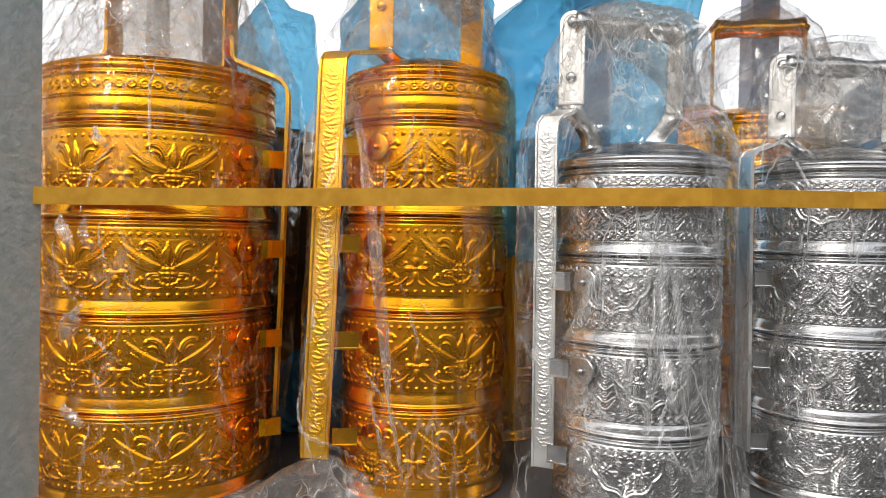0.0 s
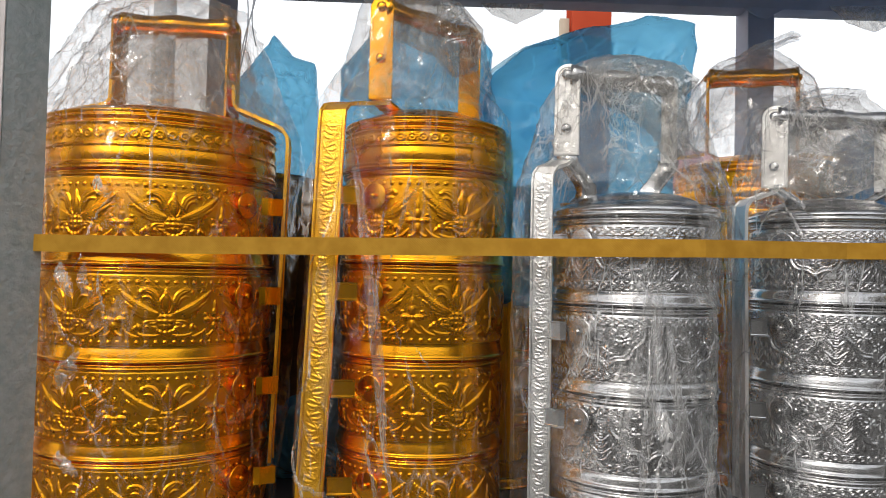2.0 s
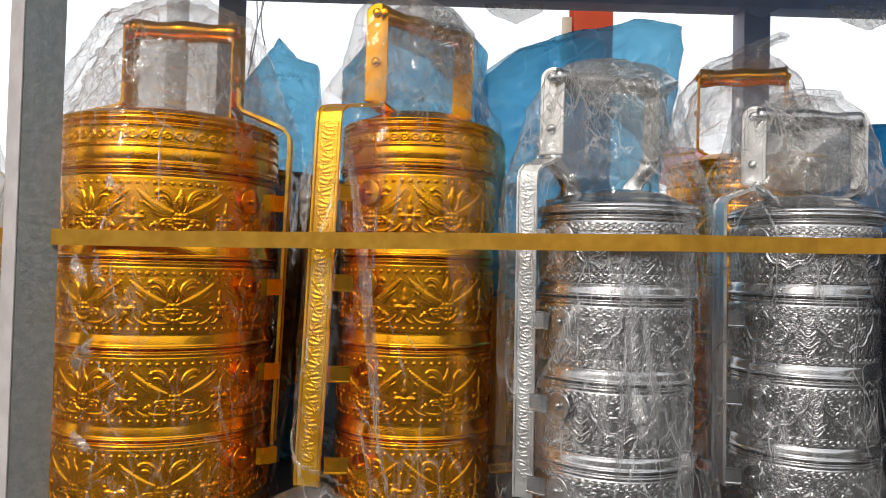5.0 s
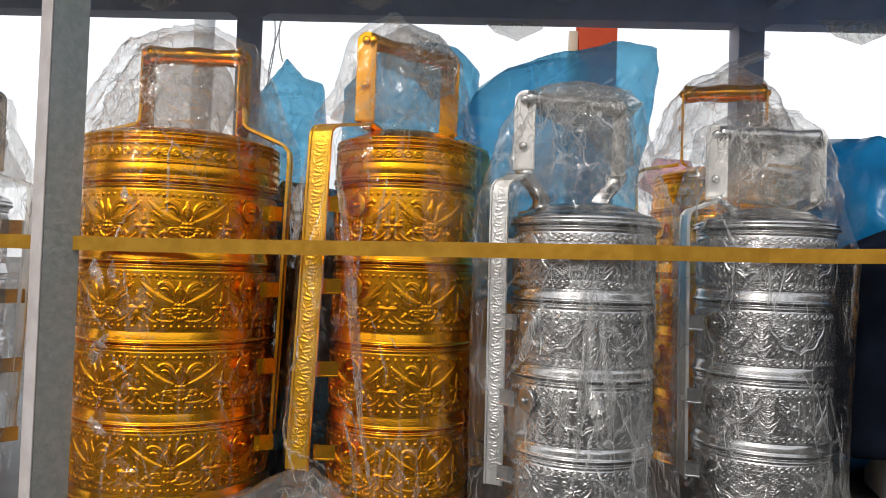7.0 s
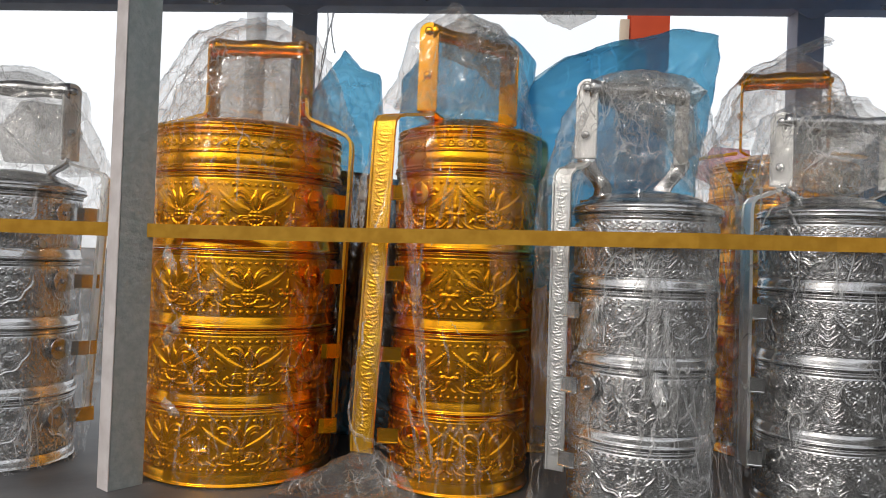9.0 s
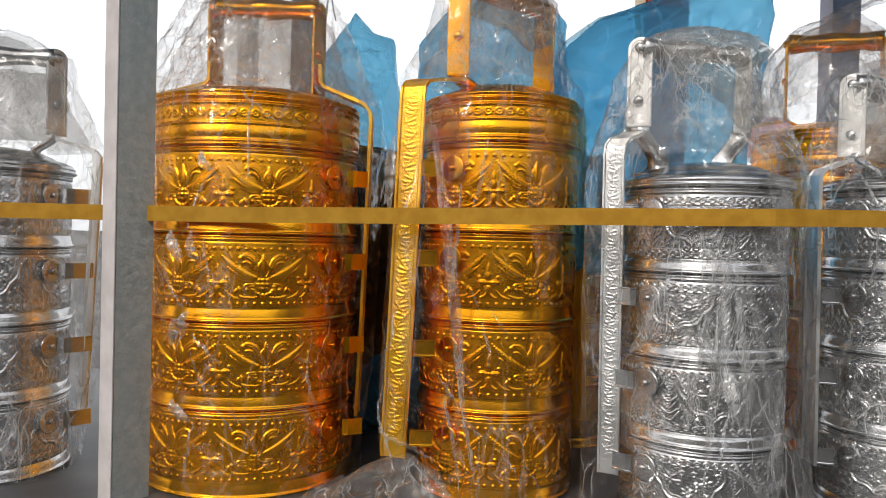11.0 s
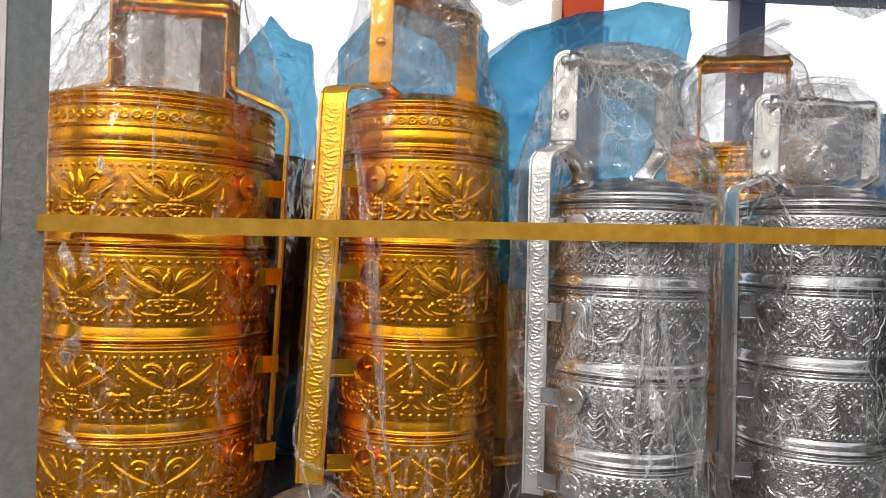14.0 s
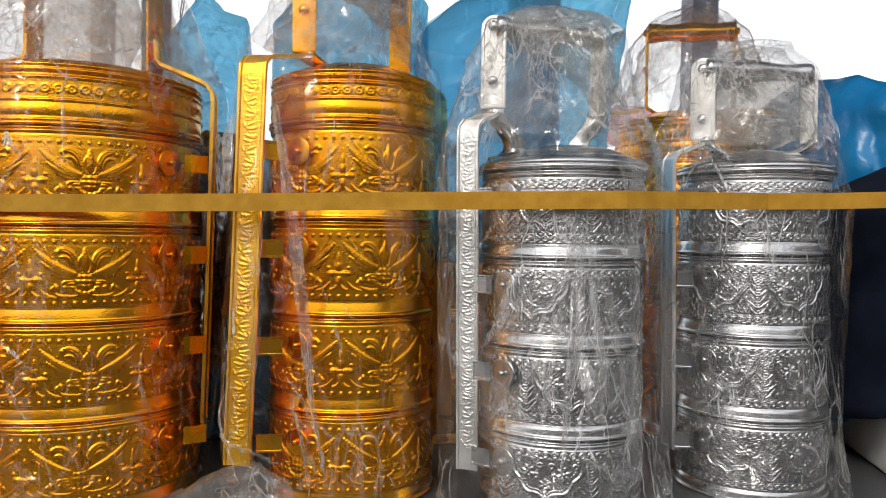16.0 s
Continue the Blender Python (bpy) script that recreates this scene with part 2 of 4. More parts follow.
def grid_part(name, pts, material, parent=None, label="", wrap=False, auto=0.0, second=None, second_rows=()):
    """A mesh from a rows x columns x 3 array; wrap joins the last column to the first."""
    rows_n, cols_n = pts.shape[:2]
    i = np.arange(rows_n - 1)[:, None] * cols_n
    j = np.arange(cols_n if wrap else cols_n - 1)[None, :]
    k = (j + 1) % cols_n
    quads = np.stack([i + j, i + k, i + cols_n + k, i + cols_n + j], -1).reshape(-1, 4)
    me = bpy.data.meshes.new(name)
    me.from_pydata(pts.reshape(-1, 3).tolist(), [], quads.tolist())
    me.materials.append(material)
    me.shade_smooth()
    if second is not None:
        me.materials.append(second)
        per_row = len(quads) // (rows_n - 1)
        idx = np.zeros(len(quads), dtype=np.int32)
        for r0, r1 in second_rows:
            idx[r0 * per_row:r1 * per_row] = 1
        me.polygons.foreach_set("material_index", idx)
    if auto:
        me.set_sharp_from_angle(angle=radians(auto))
    ob = new(name, me)
    if parent is not None:
        ob.parent = parent
    if label:
        ob["label"] = label
    return ob


def share(ob, name, parent, m):
    o = new(name, ob.data)
    o.parent, o.matrix_basis = parent, m
    return o


def empty(name, m, label, category, group=""):
    e = new(name)
    e.matrix_basis = m
    return tagged(e, label, category, group)


def box_bm(size, at=(0, 0, 0), rz=0.0, bevel=0.001, bm=None):
    bm = bm or bmesh.new()
    made = bmesh.ops.create_cube(bm, size=1, matrix=Matrix.Translation(at) @ Matrix.Rotation(rz, 4, 'Z') @ Matrix.Diagonal((*size, 1)))
    if bevel:
        edges = list({e for v in made["verts"] for e in v.link_edges})
        bmesh.ops.bevel(bm, geom=edges, offset=bevel, segments=2, affect='EDGES', profile=0.6)
    return bm


def tube_bm(points, radius, sides=8, bm=None):
    bm = bm or bmesh.new()
    pts = [Vector(p) for p in points]
    rings = []
    for n, p in enumerate(pts):
        d = (pts[min(n + 1, len(pts) - 1)] - pts[max(n - 1, 0)]).normalized()
        a = d.orthogonal().normalized()
        if abs(d.z) < 0.95:
            a = d.cross(Vector((0, 0, 1))).normalized()
        b = d.cross(a)
        rr = radius[n] if isinstance(radius, list) else radius
        rings.append([bm.verts.new(p + rr * (math.cos(q) * a + math.sin(q) * b)) for q in [2 * math.pi * s / sides for s in range(sides)]])
    for r0, r1 in zip(rings, rings[1:]):
        for s in range(sides):
            bm.faces.new((r0[s], r0[(s + 1) % sides], r1[(s + 1) % sides], r1[s]))
    bm.faces.new(rings[0][::-1])
    bm.faces.new(rings[-1])
    return bm


def strip_bm(path, width, thick, across, edge=0.0, bm=None):
    """A flat bar along a path of points; across is its width's direction; edge is the height of its raised borders."""
    bm = bm or bmesh.new()
    w = Vector(across).normalized()
    pts = [Vector(p) for p in path]
    rings = []
    for n, p in enumerate(pts):
        d = (pts[min(n + 1, len(pts) - 1)] - pts[max(n - 1, 0)]).normalized()
        o = w.cross(d).normalized()
        h, t = width / 2, thick / 2
        sec = [(-h, -t), (h, -t), (h, t + edge), (h * 0.84, t + edge), (h * 0.76, t), (-h * 0.76, t), (-h * 0.84, t + edge), (-h, t + edge)]
        rings.append([bm.verts.new(p + a * w + b * o) for a, b in sec])
    k = len(rings[0])
    for r0, r1 in zip(rings, rings[1:]):
        for s in range(k):
            bm.faces.new((r0[s], r0[(s + 1) % k], r1[(s + 1) % k], r1[s]))
    bm.faces.new(rings[0][::-1])
    bm.faces.new(rings[-1])
    bmesh.ops.recalc_face_normals(bm, faces=bm.faces)
    return bm


def plate_bm(outline, thick, m, border=0.0):
    """A plate with the given outline (x, z) and a small bevel, set by the matrix m."""
    bm = bmesh.new()
    f = bm.faces.new([bm.verts.new((x, -thick / 2, z)) for x, z in outline])
    ext = bmesh.ops.extrude_face_region(bm, geom=[f])
    bmesh.ops.translate(bm, verts=[v for v in ext["geom"] if isinstance(v, bmesh.types.BMVert)], vec=(0, thick, 0))
    bmesh.ops.recalc_face_normals(bm, faces=bm.faces)
    rim = [e for e in bm.edges if len(e.link_faces) == 2 and e.calc_face_angle(0) > 1.2]
    bmesh.ops.bevel(bm, geom=rim, offset=thick * 0.3, segments=2, affect='EDGES', profile=0.6)
    if border:
        broad = sorted(bm.faces, key=lambda q: -q.calc_area())[:2]
        bmesh.ops.inset_individual(bm, faces=broad, thickness=border, depth=0.0)
        bmesh.ops.inset_individual(bm, faces=broad, thickness=0.0005, depth=-0.0006)
    bmesh.ops.transform(bm, matrix=m, verts=bm.verts)
    return bm


def dome_bm(radius, height, m, rings=5, sides=20, low=0.45):
    """A shallow stamped disc or rivet head that bulges along the matrix's z."""
    bm = bmesh.new()
    prof = [(radius, 0.0), (radius, height * low)] + [(radius * math.cos(a), height * (low + (1 - low) * math.sin(a))) for a in [math.pi / 2 * q / rings for q in range(1, rings)]]
    loops = [[bm.verts.new((r * math.cos(2 * math.pi * s / sides), r * math.sin(2 * math.pi * s / sides), z)) for s in range(sides)] for r, z in prof]
    for a, b in zip(loops, loops[1:]):
        for s in range(sides):
            bm.faces.new((a[s], a[(s + 1) % sides], b[(s + 1) % sides], b[s]))
    bm.faces.new(loops[-1])
    bm.faces.new(loops[0][::-1])
    bmesh.ops.transform(bm, matrix=m, verts=bm.verts)
    return bm


# ---- embossed motifs, as heights over (arc, height) ----
def blob(x, y, cx, cy, rx, ry, turn=0.0):
    c, s = math.cos(turn), math.sin(turn)
    dx, dy = x - cx, y - cy
    return np.sqrt(np.clip(1 - ((c * dx + s * dy) / rx) ** 2 - ((-s * dx + c * dy) / ry) ** 2, 0, None))


def leaf(x, y, p0, p1, p2, wide, tip=0.25, steps=16):
    out = np.zeros_like(x)
    for q in range(steps + 1):
        t = q / steps
        cx = (1 - t) ** 2 * p0[0] + 2 * t * (1 - t) * p1[0] + t * t * p2[0]
        cy = (1 - t) ** 2 * p0[1] + 2 * t * (1 - t) * p1[1] + t * t * p2[1]
        w = wide * (tip + (1 - tip) * math.sin(math.pi * min(1, t * 0.9 + 0.08)) ** 0.8)
        d2 = ((x - cx) ** 2 + (y - cy) ** 2) / (w * w)
        out = np.maximum(out, (0.55 + 0.45 * w / wide) * np.sqrt(np.clip(1 - d2, 0, None)))
    return out


def gold_relief(u, v, count, top, scale):
    """u: angle from a motif's centre; v: height over the smooth band, 0 to 1 over the zone; scale: arc metres a radian."""
    period = 2 * math.pi / count
    x = ((u + period / 2) % period - period / 2) * scale / top
    y = v
    half = period * scale / top / 2
    a = np.abs(x)
    k = half / 0.70
    h = np.zeros_like(x)

    def lay(shape):
        np.maximum(h, shape, out=h)

    def veined(p0, p1, p2, wide, high, tip=0.12):
        """A leaf with a groove along its rib."""
        body = leaf(a, y, p0, p1, p2, wide, tip)
        rib = leaf(a, y, p0, p1, p2, wide * 0.22, 0.5)
        lay(high * (body - 0.45 * rib * (body > 0)))
    # pineapple heart with a scale pattern
    heart = blob(x, y, 0, 0.365, 0.135, 0.135)
    lay(1.25 * heart * (0.70 + 0.30 * np.cos(44 * (x + y)) * np.cos(44 * (x - y))))
    for q in range(-4, 5):
        ang = q * 0.36
        lay(0.75 * blob(x, y, 0.175 * math.sin(ang), 0.345 - 0.165 * math.cos(ang), 0.028, 0.048, -ang))
    # crown: a pointed bud within two lips
    lay(1.05 * leaf(x, y, (0, 0.50), (0, 0.62), (0, 0.83), 0.060, 0.12))
    lay(0.8 * leaf(a, y, (0.045, 0.48), (0.13, 0.60), (0.03, 0.74), 0.022, 0.5))
    # curled leaves beside the bud
    veined((0.09, 0.50), (0.13, 0.84), (0.34 * k, 0.80), 0.050, 0.9, 0.3)
    lay(0.75 * leaf(a, y, (0.16, 0.56), (0.18, 0.74), (0.31 * k, 0.70), 0.026, 0.3))
    lay(0.8 * blob(a, y, 0.345 * k, 0.775, 0.034, 0.034))
    # three feathers a wing
    veined((0.10, 0.46), (0.38 * k, 0.52), (0.655 * k, 0.83), 0.050, 1.0, 0.08)
    veined((0.13, 0.44), (0.34 * k, 0.45), (0.56 * k, 0.64), 0.040, 0.9, 0.08)
    veined((0.15, 0.41), (0.30 * k, 0.39), (0.44 * k, 0.50), 0.032, 0.75, 0.1)
    for q in range(5):
        cx = (0.25 + 0.075 * q) * k
        cy = 0.53 + 0.055 * q + 0.018 * q * q * 0.4
        lay(0.4 * leaf(a, y, (cx, cy), (cx + 0.02, cy + 0.02), (cx + 0.035, cy + 0.075), 0.010, 0.5, 6))
    # curl beside the heart
    lay(0.7 * leaf(a, y, (0.16, 0.36), (0.31 * k, 0.38), (0.28 * k, 0.26), 0.022, 0.4))
    lay(0.7 * blob(a, y, 0.255 * k, 0.27, 0.03, 0.03))
    # scrolling branch along the foot
    veined((0.10, 0.155), (0.28 * k, 0.11), (0.37 * k, 0.19), 0.024, 0.65)
    lay(0.55 * leaf(a, y, (0.36 * k, 0.13), (0.50 * k, 0.14), (0.57 * k, 0.26), 0.020, 0.25))
    lay(0.9 * blob(a, y, 0.355 * k, 0.27, 0.026, 0.055, -0.35))
    lay(0.8 * blob(a, y, 0.415 * k, 0.25, 0.02, 0.045, 0.6))
    # four-petalled sprig between the motifs
    b = half - a
    for ang, ln in ((0, 0.085), (90, 0.075), (180, 0.085), (270, 0.075)):
        r = radians(ang)
        lay(1.0 * blob(b, y, 0.095 * math.sin(r), 0.375 + 0.105 * math.cos(r), 0.044, ln, -r))
    lay(blob(b, y, 0, 0.375, 0.034, 0.034))
    lay(0.85 * leaf(b, y, (0, 0.50), (0, 0.58), (0, 0.66), 0.026))
    lay(0.7 * leaf(b, y, (0, 0.27), (0.05, 0.13), (0.13, 0.15), 0.022))
    lay(0.7 * blob(b, y, 0.145, 0.46, 0.03, 0.022, 0.4))
    # punched ground round the motifs
    near = (y > 0.13) & (y < 0.86) & (a < 0.62 * k)
    pits = np.cos(150 * x) * np.cos(150 * y + 0.5 * np.sin(40 * x))
    h = np.where(near & (h < 0.06), 0.05 + 0.05 * pits, h)
    # rows of dots
    dots = max(6, round(period * scale / 0.0062))
    dx = ((x / (2 * half) * dots + 0.5) % 1 - 0.5) * (2 * half) / dots
    for yy in (0.050, 0.918):
        h = np.maximum(h, 0.8 * blob(dx, y, 0, yy, 0.026, 0.026))
    return 0.0012 * h


def silver_relief(u, v, count, top, scale):
    period = 2 * math.pi / count
    x = ((u + period / 2) % period - period / 2) * scale / top
    y = v
    half = period * scale / top / 2
    a = np.abs(x)
    k = half / 0.66
    h = np.zeros_like(x)

    def lay(shape):
        np.maximum(h, shape, out=h)

    def ring(px, py, cx, cy, rad, high):
        d = np.hypot(px - cx, py - cy)
        lay(high * np.sqrt(np.clip(1 - ((d - rad) / (rad * 0.36)) ** 2, 0, None)))
        lay(0.8 * high * np.sqrt(np.clip(1 - (d / (rad * 0.38)) ** 2, 0, None)))
    # rings with a dot between fine lines, above and below
    n = max(6, round(period * scale / 0.0058))
    dx = ((x / (2 * half) * n + 0.5) % 1 - 0.5) * (2 * half) / n
    for yy in (0.068, 0.932):
        ring(dx, y, 0, yy, 0.040, 1.0)
        for e in (-0.064, 0.064):
            lay(0.4 * np.sqrt(np.clip(1 - ((y - yy - e) / 0.010) ** 2, 0, None)))
    # bracket frame, pointed at the foot: a bold line, and a beaded line within
    for p0, p1, p2 in (((0.53, 0.86), (0.58, 0.64), (0.40, 0.53)), ((0.40, 0.53), (0.34, 0.30), (0.17, 0.325)), ((0.17, 0.325), (0.08, 0.32), (0, 0.20))):
        q0, q1, q2 = [(p[0] * k, p[1]) for p in (p0, p1, p2)]
        lay(1.15 * leaf(a, y, q0, q1, q2, 0.026, 0.9, 26))
        for s in range(7):
            t = (s + 0.5) / 7
            cx = ((1 - t) ** 2 * q0[0] + 2 * t * (1 - t) * q1[0] + t * t * q2[0]) * 0.87
            cy = ((1 - t) ** 2 * q0[1] + 2 * t * (1 - t) * q1[1] + t * t * q2[1]) + 0.055
            if cy < 0.84:
                lay(0.8 * blob(a, y, cx, cy, 0.016, 0.016))
    # star flowers and small rings in the frame
    for cx, cy, rad, turn in ((0.26 * k, 0.64, 0.115, 0.3), (0.0, 0.46, 0.105, 0.52)):
        for q in range(6):
            an = turn + q * math.pi / 3
            body = blob(a if cx else x, y, cx + 0.62 * rad * math.cos(an), cy + 0.62 * rad * math.sin(an), rad * 0.42, rad * 0.20, an)
            lay(0.95 * body)
        lay(1.1 * blob(a if cx else x, y, cx, cy, rad * 0.22, rad * 0.22))
    for cx, cy in ((0.085 * k, 0.76), (0.43 * k, 0.76), (0.13 * k, 0.60)):
        ring(a, y, cx, cy, 0.034, 0.85)
    # leaf column between the frames, and sprays under them
    b = half - a
    lay(0.7 * leaf(b, y, (0.0, 0.15), (0.02, 0.4), (0, 0.82), 0.015, 0.9))
    for q in range(6):
        z0 = 0.17 + 0.10 * q
        w = 0.15 - 0.012 * q if q < 4 else 0.07
        lay(0.85 * leaf(b, y, (0.012, z0), (0.06, z0 - 0.01 + 0.03 * (q % 2)), (w * k * (0.8 + 0.3 * (q % 2)), z0 + 0.12), 0.024, 0.15, 10))
        lay(0.7 * leaf(b, y, (0.012, z0 + 0.05), (0.05, z0 + 0.06), (w * 0.55 * k, z0 + 0.15), 0.016, 0.2, 8))
    for q, (cx, cy) in enumerate(((0.12, 0.175), (0.20, 0.20), (0.28, 0.19), (0.35, 0.23), (0.42, 0.32), (0.44, 0.20), (0.50, 0.40), (0.50, 0.27), (0.05, 0.15))):
        sgn = 1 if q % 2 else -1
        lay(0.8 * leaf(a, y, (cx * k, cy - 0.035), (cx * k + 0.04 * sgn, cy), (cx * k + 0.01 * sgn, cy + 0.065), 0.021, 0.2, 8))
    # punched ground
    pits = np.cos(170 * x) * np.cos(170 * y + 0.6 * np.sin(45 * x))
    h = np.where((y > 0.14) & (y < 0.86) & (h < 0.06), 0.06 + 0.06 * pits, h)
    return 0.00075 * h


def vine_relief(x, z, width):
    """A waving stem with leaves to both sides, over a bar of that width."""
    w = width / 2
    pitch = width * 1.15
    ph = z / pitch
    stem_x = 0.38 * w * np.sin(2 * math.pi * ph)
    h = np.sqrt(np.clip(1 - ((x - stem_x) / (0.11 * w)) ** 2, 0, None)) * 0.8
    f = (ph % 0.5) - 0.25
    side = np.where((ph % 1.0) < 0.5, 1.0, -1.0)
    lx, lz = x * side, f * pitch
    for p0, p1, p2, wd in (((0.3, -0.15), (-0.1, -0.35), (-0.62, -0.05), 0.17), ((0.35, 0.05), (0.0, 0.25), (-0.55, 0.42), 0.15), ((0.38, 0.0), (0.7, 0.1), (0.70, 0.5), 0.12), ((0.2, -0.4), (-0.3, -0.7), (-0.6, -0.6), 0.12)):
        h = np.maximum(h, leaf(lx / w, lz / w, p0, p1, p2, wd, 0.2, 9))
    return h


def turned(profile, thetas):
    prof = np.array(profile)
    r, z = prof[:, :1], prof[:, 1:]
    return np.stack([r * np.cos(thetas), r * np.sin(thetas), np.broadcast_to(z, (len(prof), len(thetas)))], -1)


def front_angles(face, radius, step=0.00075, spread=92):
    fine = np.radians(np.arange(face - spread, face + spread, math.degrees(step / radius)))
    rest = np.radians(np.arange(face + spread, face + 360 - spread - 0.1, 5.0))
    return np.concatenate([fine, rest])


FOOT_ROWS, LIP_ROWS = 12, 14


def tier_pts(R, H, face, relief, count, first, step):
    """One tier: rolled foot rim, smooth sloping band, embossed wall, plain neck and a double-rolled lip."""
    thetas = front_angles(face, R, step)
    zone0, zone1 = 0.0118 * H / 0.0645, H - 0.0066
    foot = [(R - 0.012, 0.0004), (R + 0.0010, 0.0002), (R + 0.0024, 0.0005), (R + 0.0028, 0.0013), (R + 0.0024, 0.0021), (R + 0.0017, 0.0025),
            (R + 0.0013, 0.0031), (R + 0.0012, 0.0040), (R + 0.0006, 0.0066), (R + 0.0001, 0.0094), (R - 0.0003, zone0 - 0.0012), (R - 0.0001, zone0 - 0.0005)]
    n = int((zone1 - zone0) / step)
    v = np.linspace(0, 1, n)
    zz = zone0 + v * (zone1 - zone0)
    top = [(R - 0.0001, zone1 + 0.0006), (R - 0.0004, H - 0.0054), (R - 0.0002, H - 0.0046), (R + 0.0009, H - 0.0042), (R + 0.0014, H - 0.0036), (R + 0.0010, H - 0.0030), (R + 0.0002, H - 0.0027), (R + 0.0010, H - 0.0023),
           (R + 0.0016, H - 0.0016), (R + 0.0012, H - 0.0009), (R + 0.0002, H - 0.0006), (R - 0.0010, H - 0.0006), (R - 0.001, H), (R - 0.010, H)]
    u = thetas[None, :] - radians(first)
    relief_h = relief(np.broadcast_to(u, (n, len(thetas))), np.broadcast_to(v[:, None], (n, len(thetas))), count, zone1 - zone0, R)
    bulge = 0.0006 * np.sin(np.pi * v)[:, None]
    r = R + bulge + relief_h
    wall = np.stack([r * np.cos(thetas), r * np.sin(thetas), np.broadcast_to(zz[:, None], r.shape)], -1)
    return np.concatenate([turned(foot, thetas), wall, turned(top, thetas)], 0), n


def gold_lid_pts(R, H, face):
    """A deep lid: double-rolled rim, smooth band, a ridge, a row of small circles, two ridges and a low dome."""
    thetas = front_angles(face, R, 0.0007)
    prof = [(R - 0.004, 0.0), (R + 0.0024, 0.0003), (R + 0.0030, 0.0011), (R + 0.0024, 0.0019), (R + 0.0012, 0.0023), (R + 0.0022, 0.0029), (R + 0.0025, 0.0037), (R + 0.0016, 0.0045), (R + 0.0007, 0.0050)]
    prof += [(R + 0.0010, 0.0064), (R + 0.0016, 0.0090), (R + 0.0013, 0.0120), (R + 0.0007, 0.0146), (R + 0.0006, 0.0152), (R + 0.0016, 0.0158), (R + 0.0018, 0.0165), (R + 0.0008, 0.0172)]
    z0, z1 = 0.0178, H - 0.0125
    n = 22
    v = np.linspace(0, 1, n)
    cells = round(2 * math.pi * R / 0.0080)
    cell = 2 * math.pi / cells
    dx = ((thetas / cell + 0.5) % 1 - 0.5) * cell * R
    d = np.hypot(dx[None, :], (v[:, None] - 0.5) * (z1 - z0))
    ring = 0.0007 * np.sqrt(np.clip(1 - ((d - 0.0023) / 0.0007) ** 2, 0, None)) + 0.0005 * np.sqrt(np.clip(1 - (d / 0.0011) ** 2, 0, None))
    r = R + 0.0003 + ring
    wall = np.stack([r * np.cos(thetas), r * np.sin(thetas), np.broadcast_to((z0 + v * (z1 - z0))[:, None], r.shape)], -1)
    t = H - 0.0125
    top = [(R + 0.0004, t + 0.0004), (R + 0.0014, t + 0.0011), (R + 0.0014, t + 0.0019), (R - 0.0002, t + 0.0026), (R - 0.0012, t + 0.0038), (R - 0.0008, t + 0.0050), (R + 0.0010, t + 0.0058), (R + 0.0014, t + 0.0066), (R + 0.0006, t + 0.0074), (R - 0.0006, t + 0.0080),
           (R - 0.0004, t + 0.0088), (R + 0.0008, t + 0.0095), (R + 0.0006, t + 0.0104), (R - 0.0012, t + 0.0112), (R - 0.0040, H), (R - 0.0070, H + 0.0004), (R - 0.011, H + 0.0026), (R * 0.6, H + 0.008), (R * 0.3, H + 0.0105), (0.0005, H + 0.0112)]
    return np.concatenate([turned(prof, thetas), wall, turned(top, thetas)], 0)


def silver_lid_pts(R, H, face):
    thetas = np.radians(np.arange(0, 360, 2.5))
    prof = [(R - 0.004, 0.0), (R + 0.0034, 0.0004), (R + 0.0044, 0.0016), (R + 0.0036, 0.0028), (R + 0.0022, 0.0032), (R + 0.0034, 0.0042), (R + 0.0034, 0.0056), (R + 0.0020, 0.0066),
            (R + 0.0012, 0.0080), (R + 0.0006, H - 0.002), (R - 0.0020, H), (R - 0.010, H + 0.0022), (R - 0.0118, H + 0.0026), (R - 0.013, H + 0.0042), (R * 0.6, H + 0.008), (R * 0.3, H + 0.0105), (0.0005, H + 0.0112)]
    return turned(prof, thetas)


def radial(az, r, z):
    """A frame at azimuth az and radius r: x along the tangent, y inward, z up."""
    a = radians(az)
    return Matrix.Translation((r * math.cos(a), r * math.sin(a), z)) @ Matrix.Rotation(a + math.pi / 2, 4, 'Z')


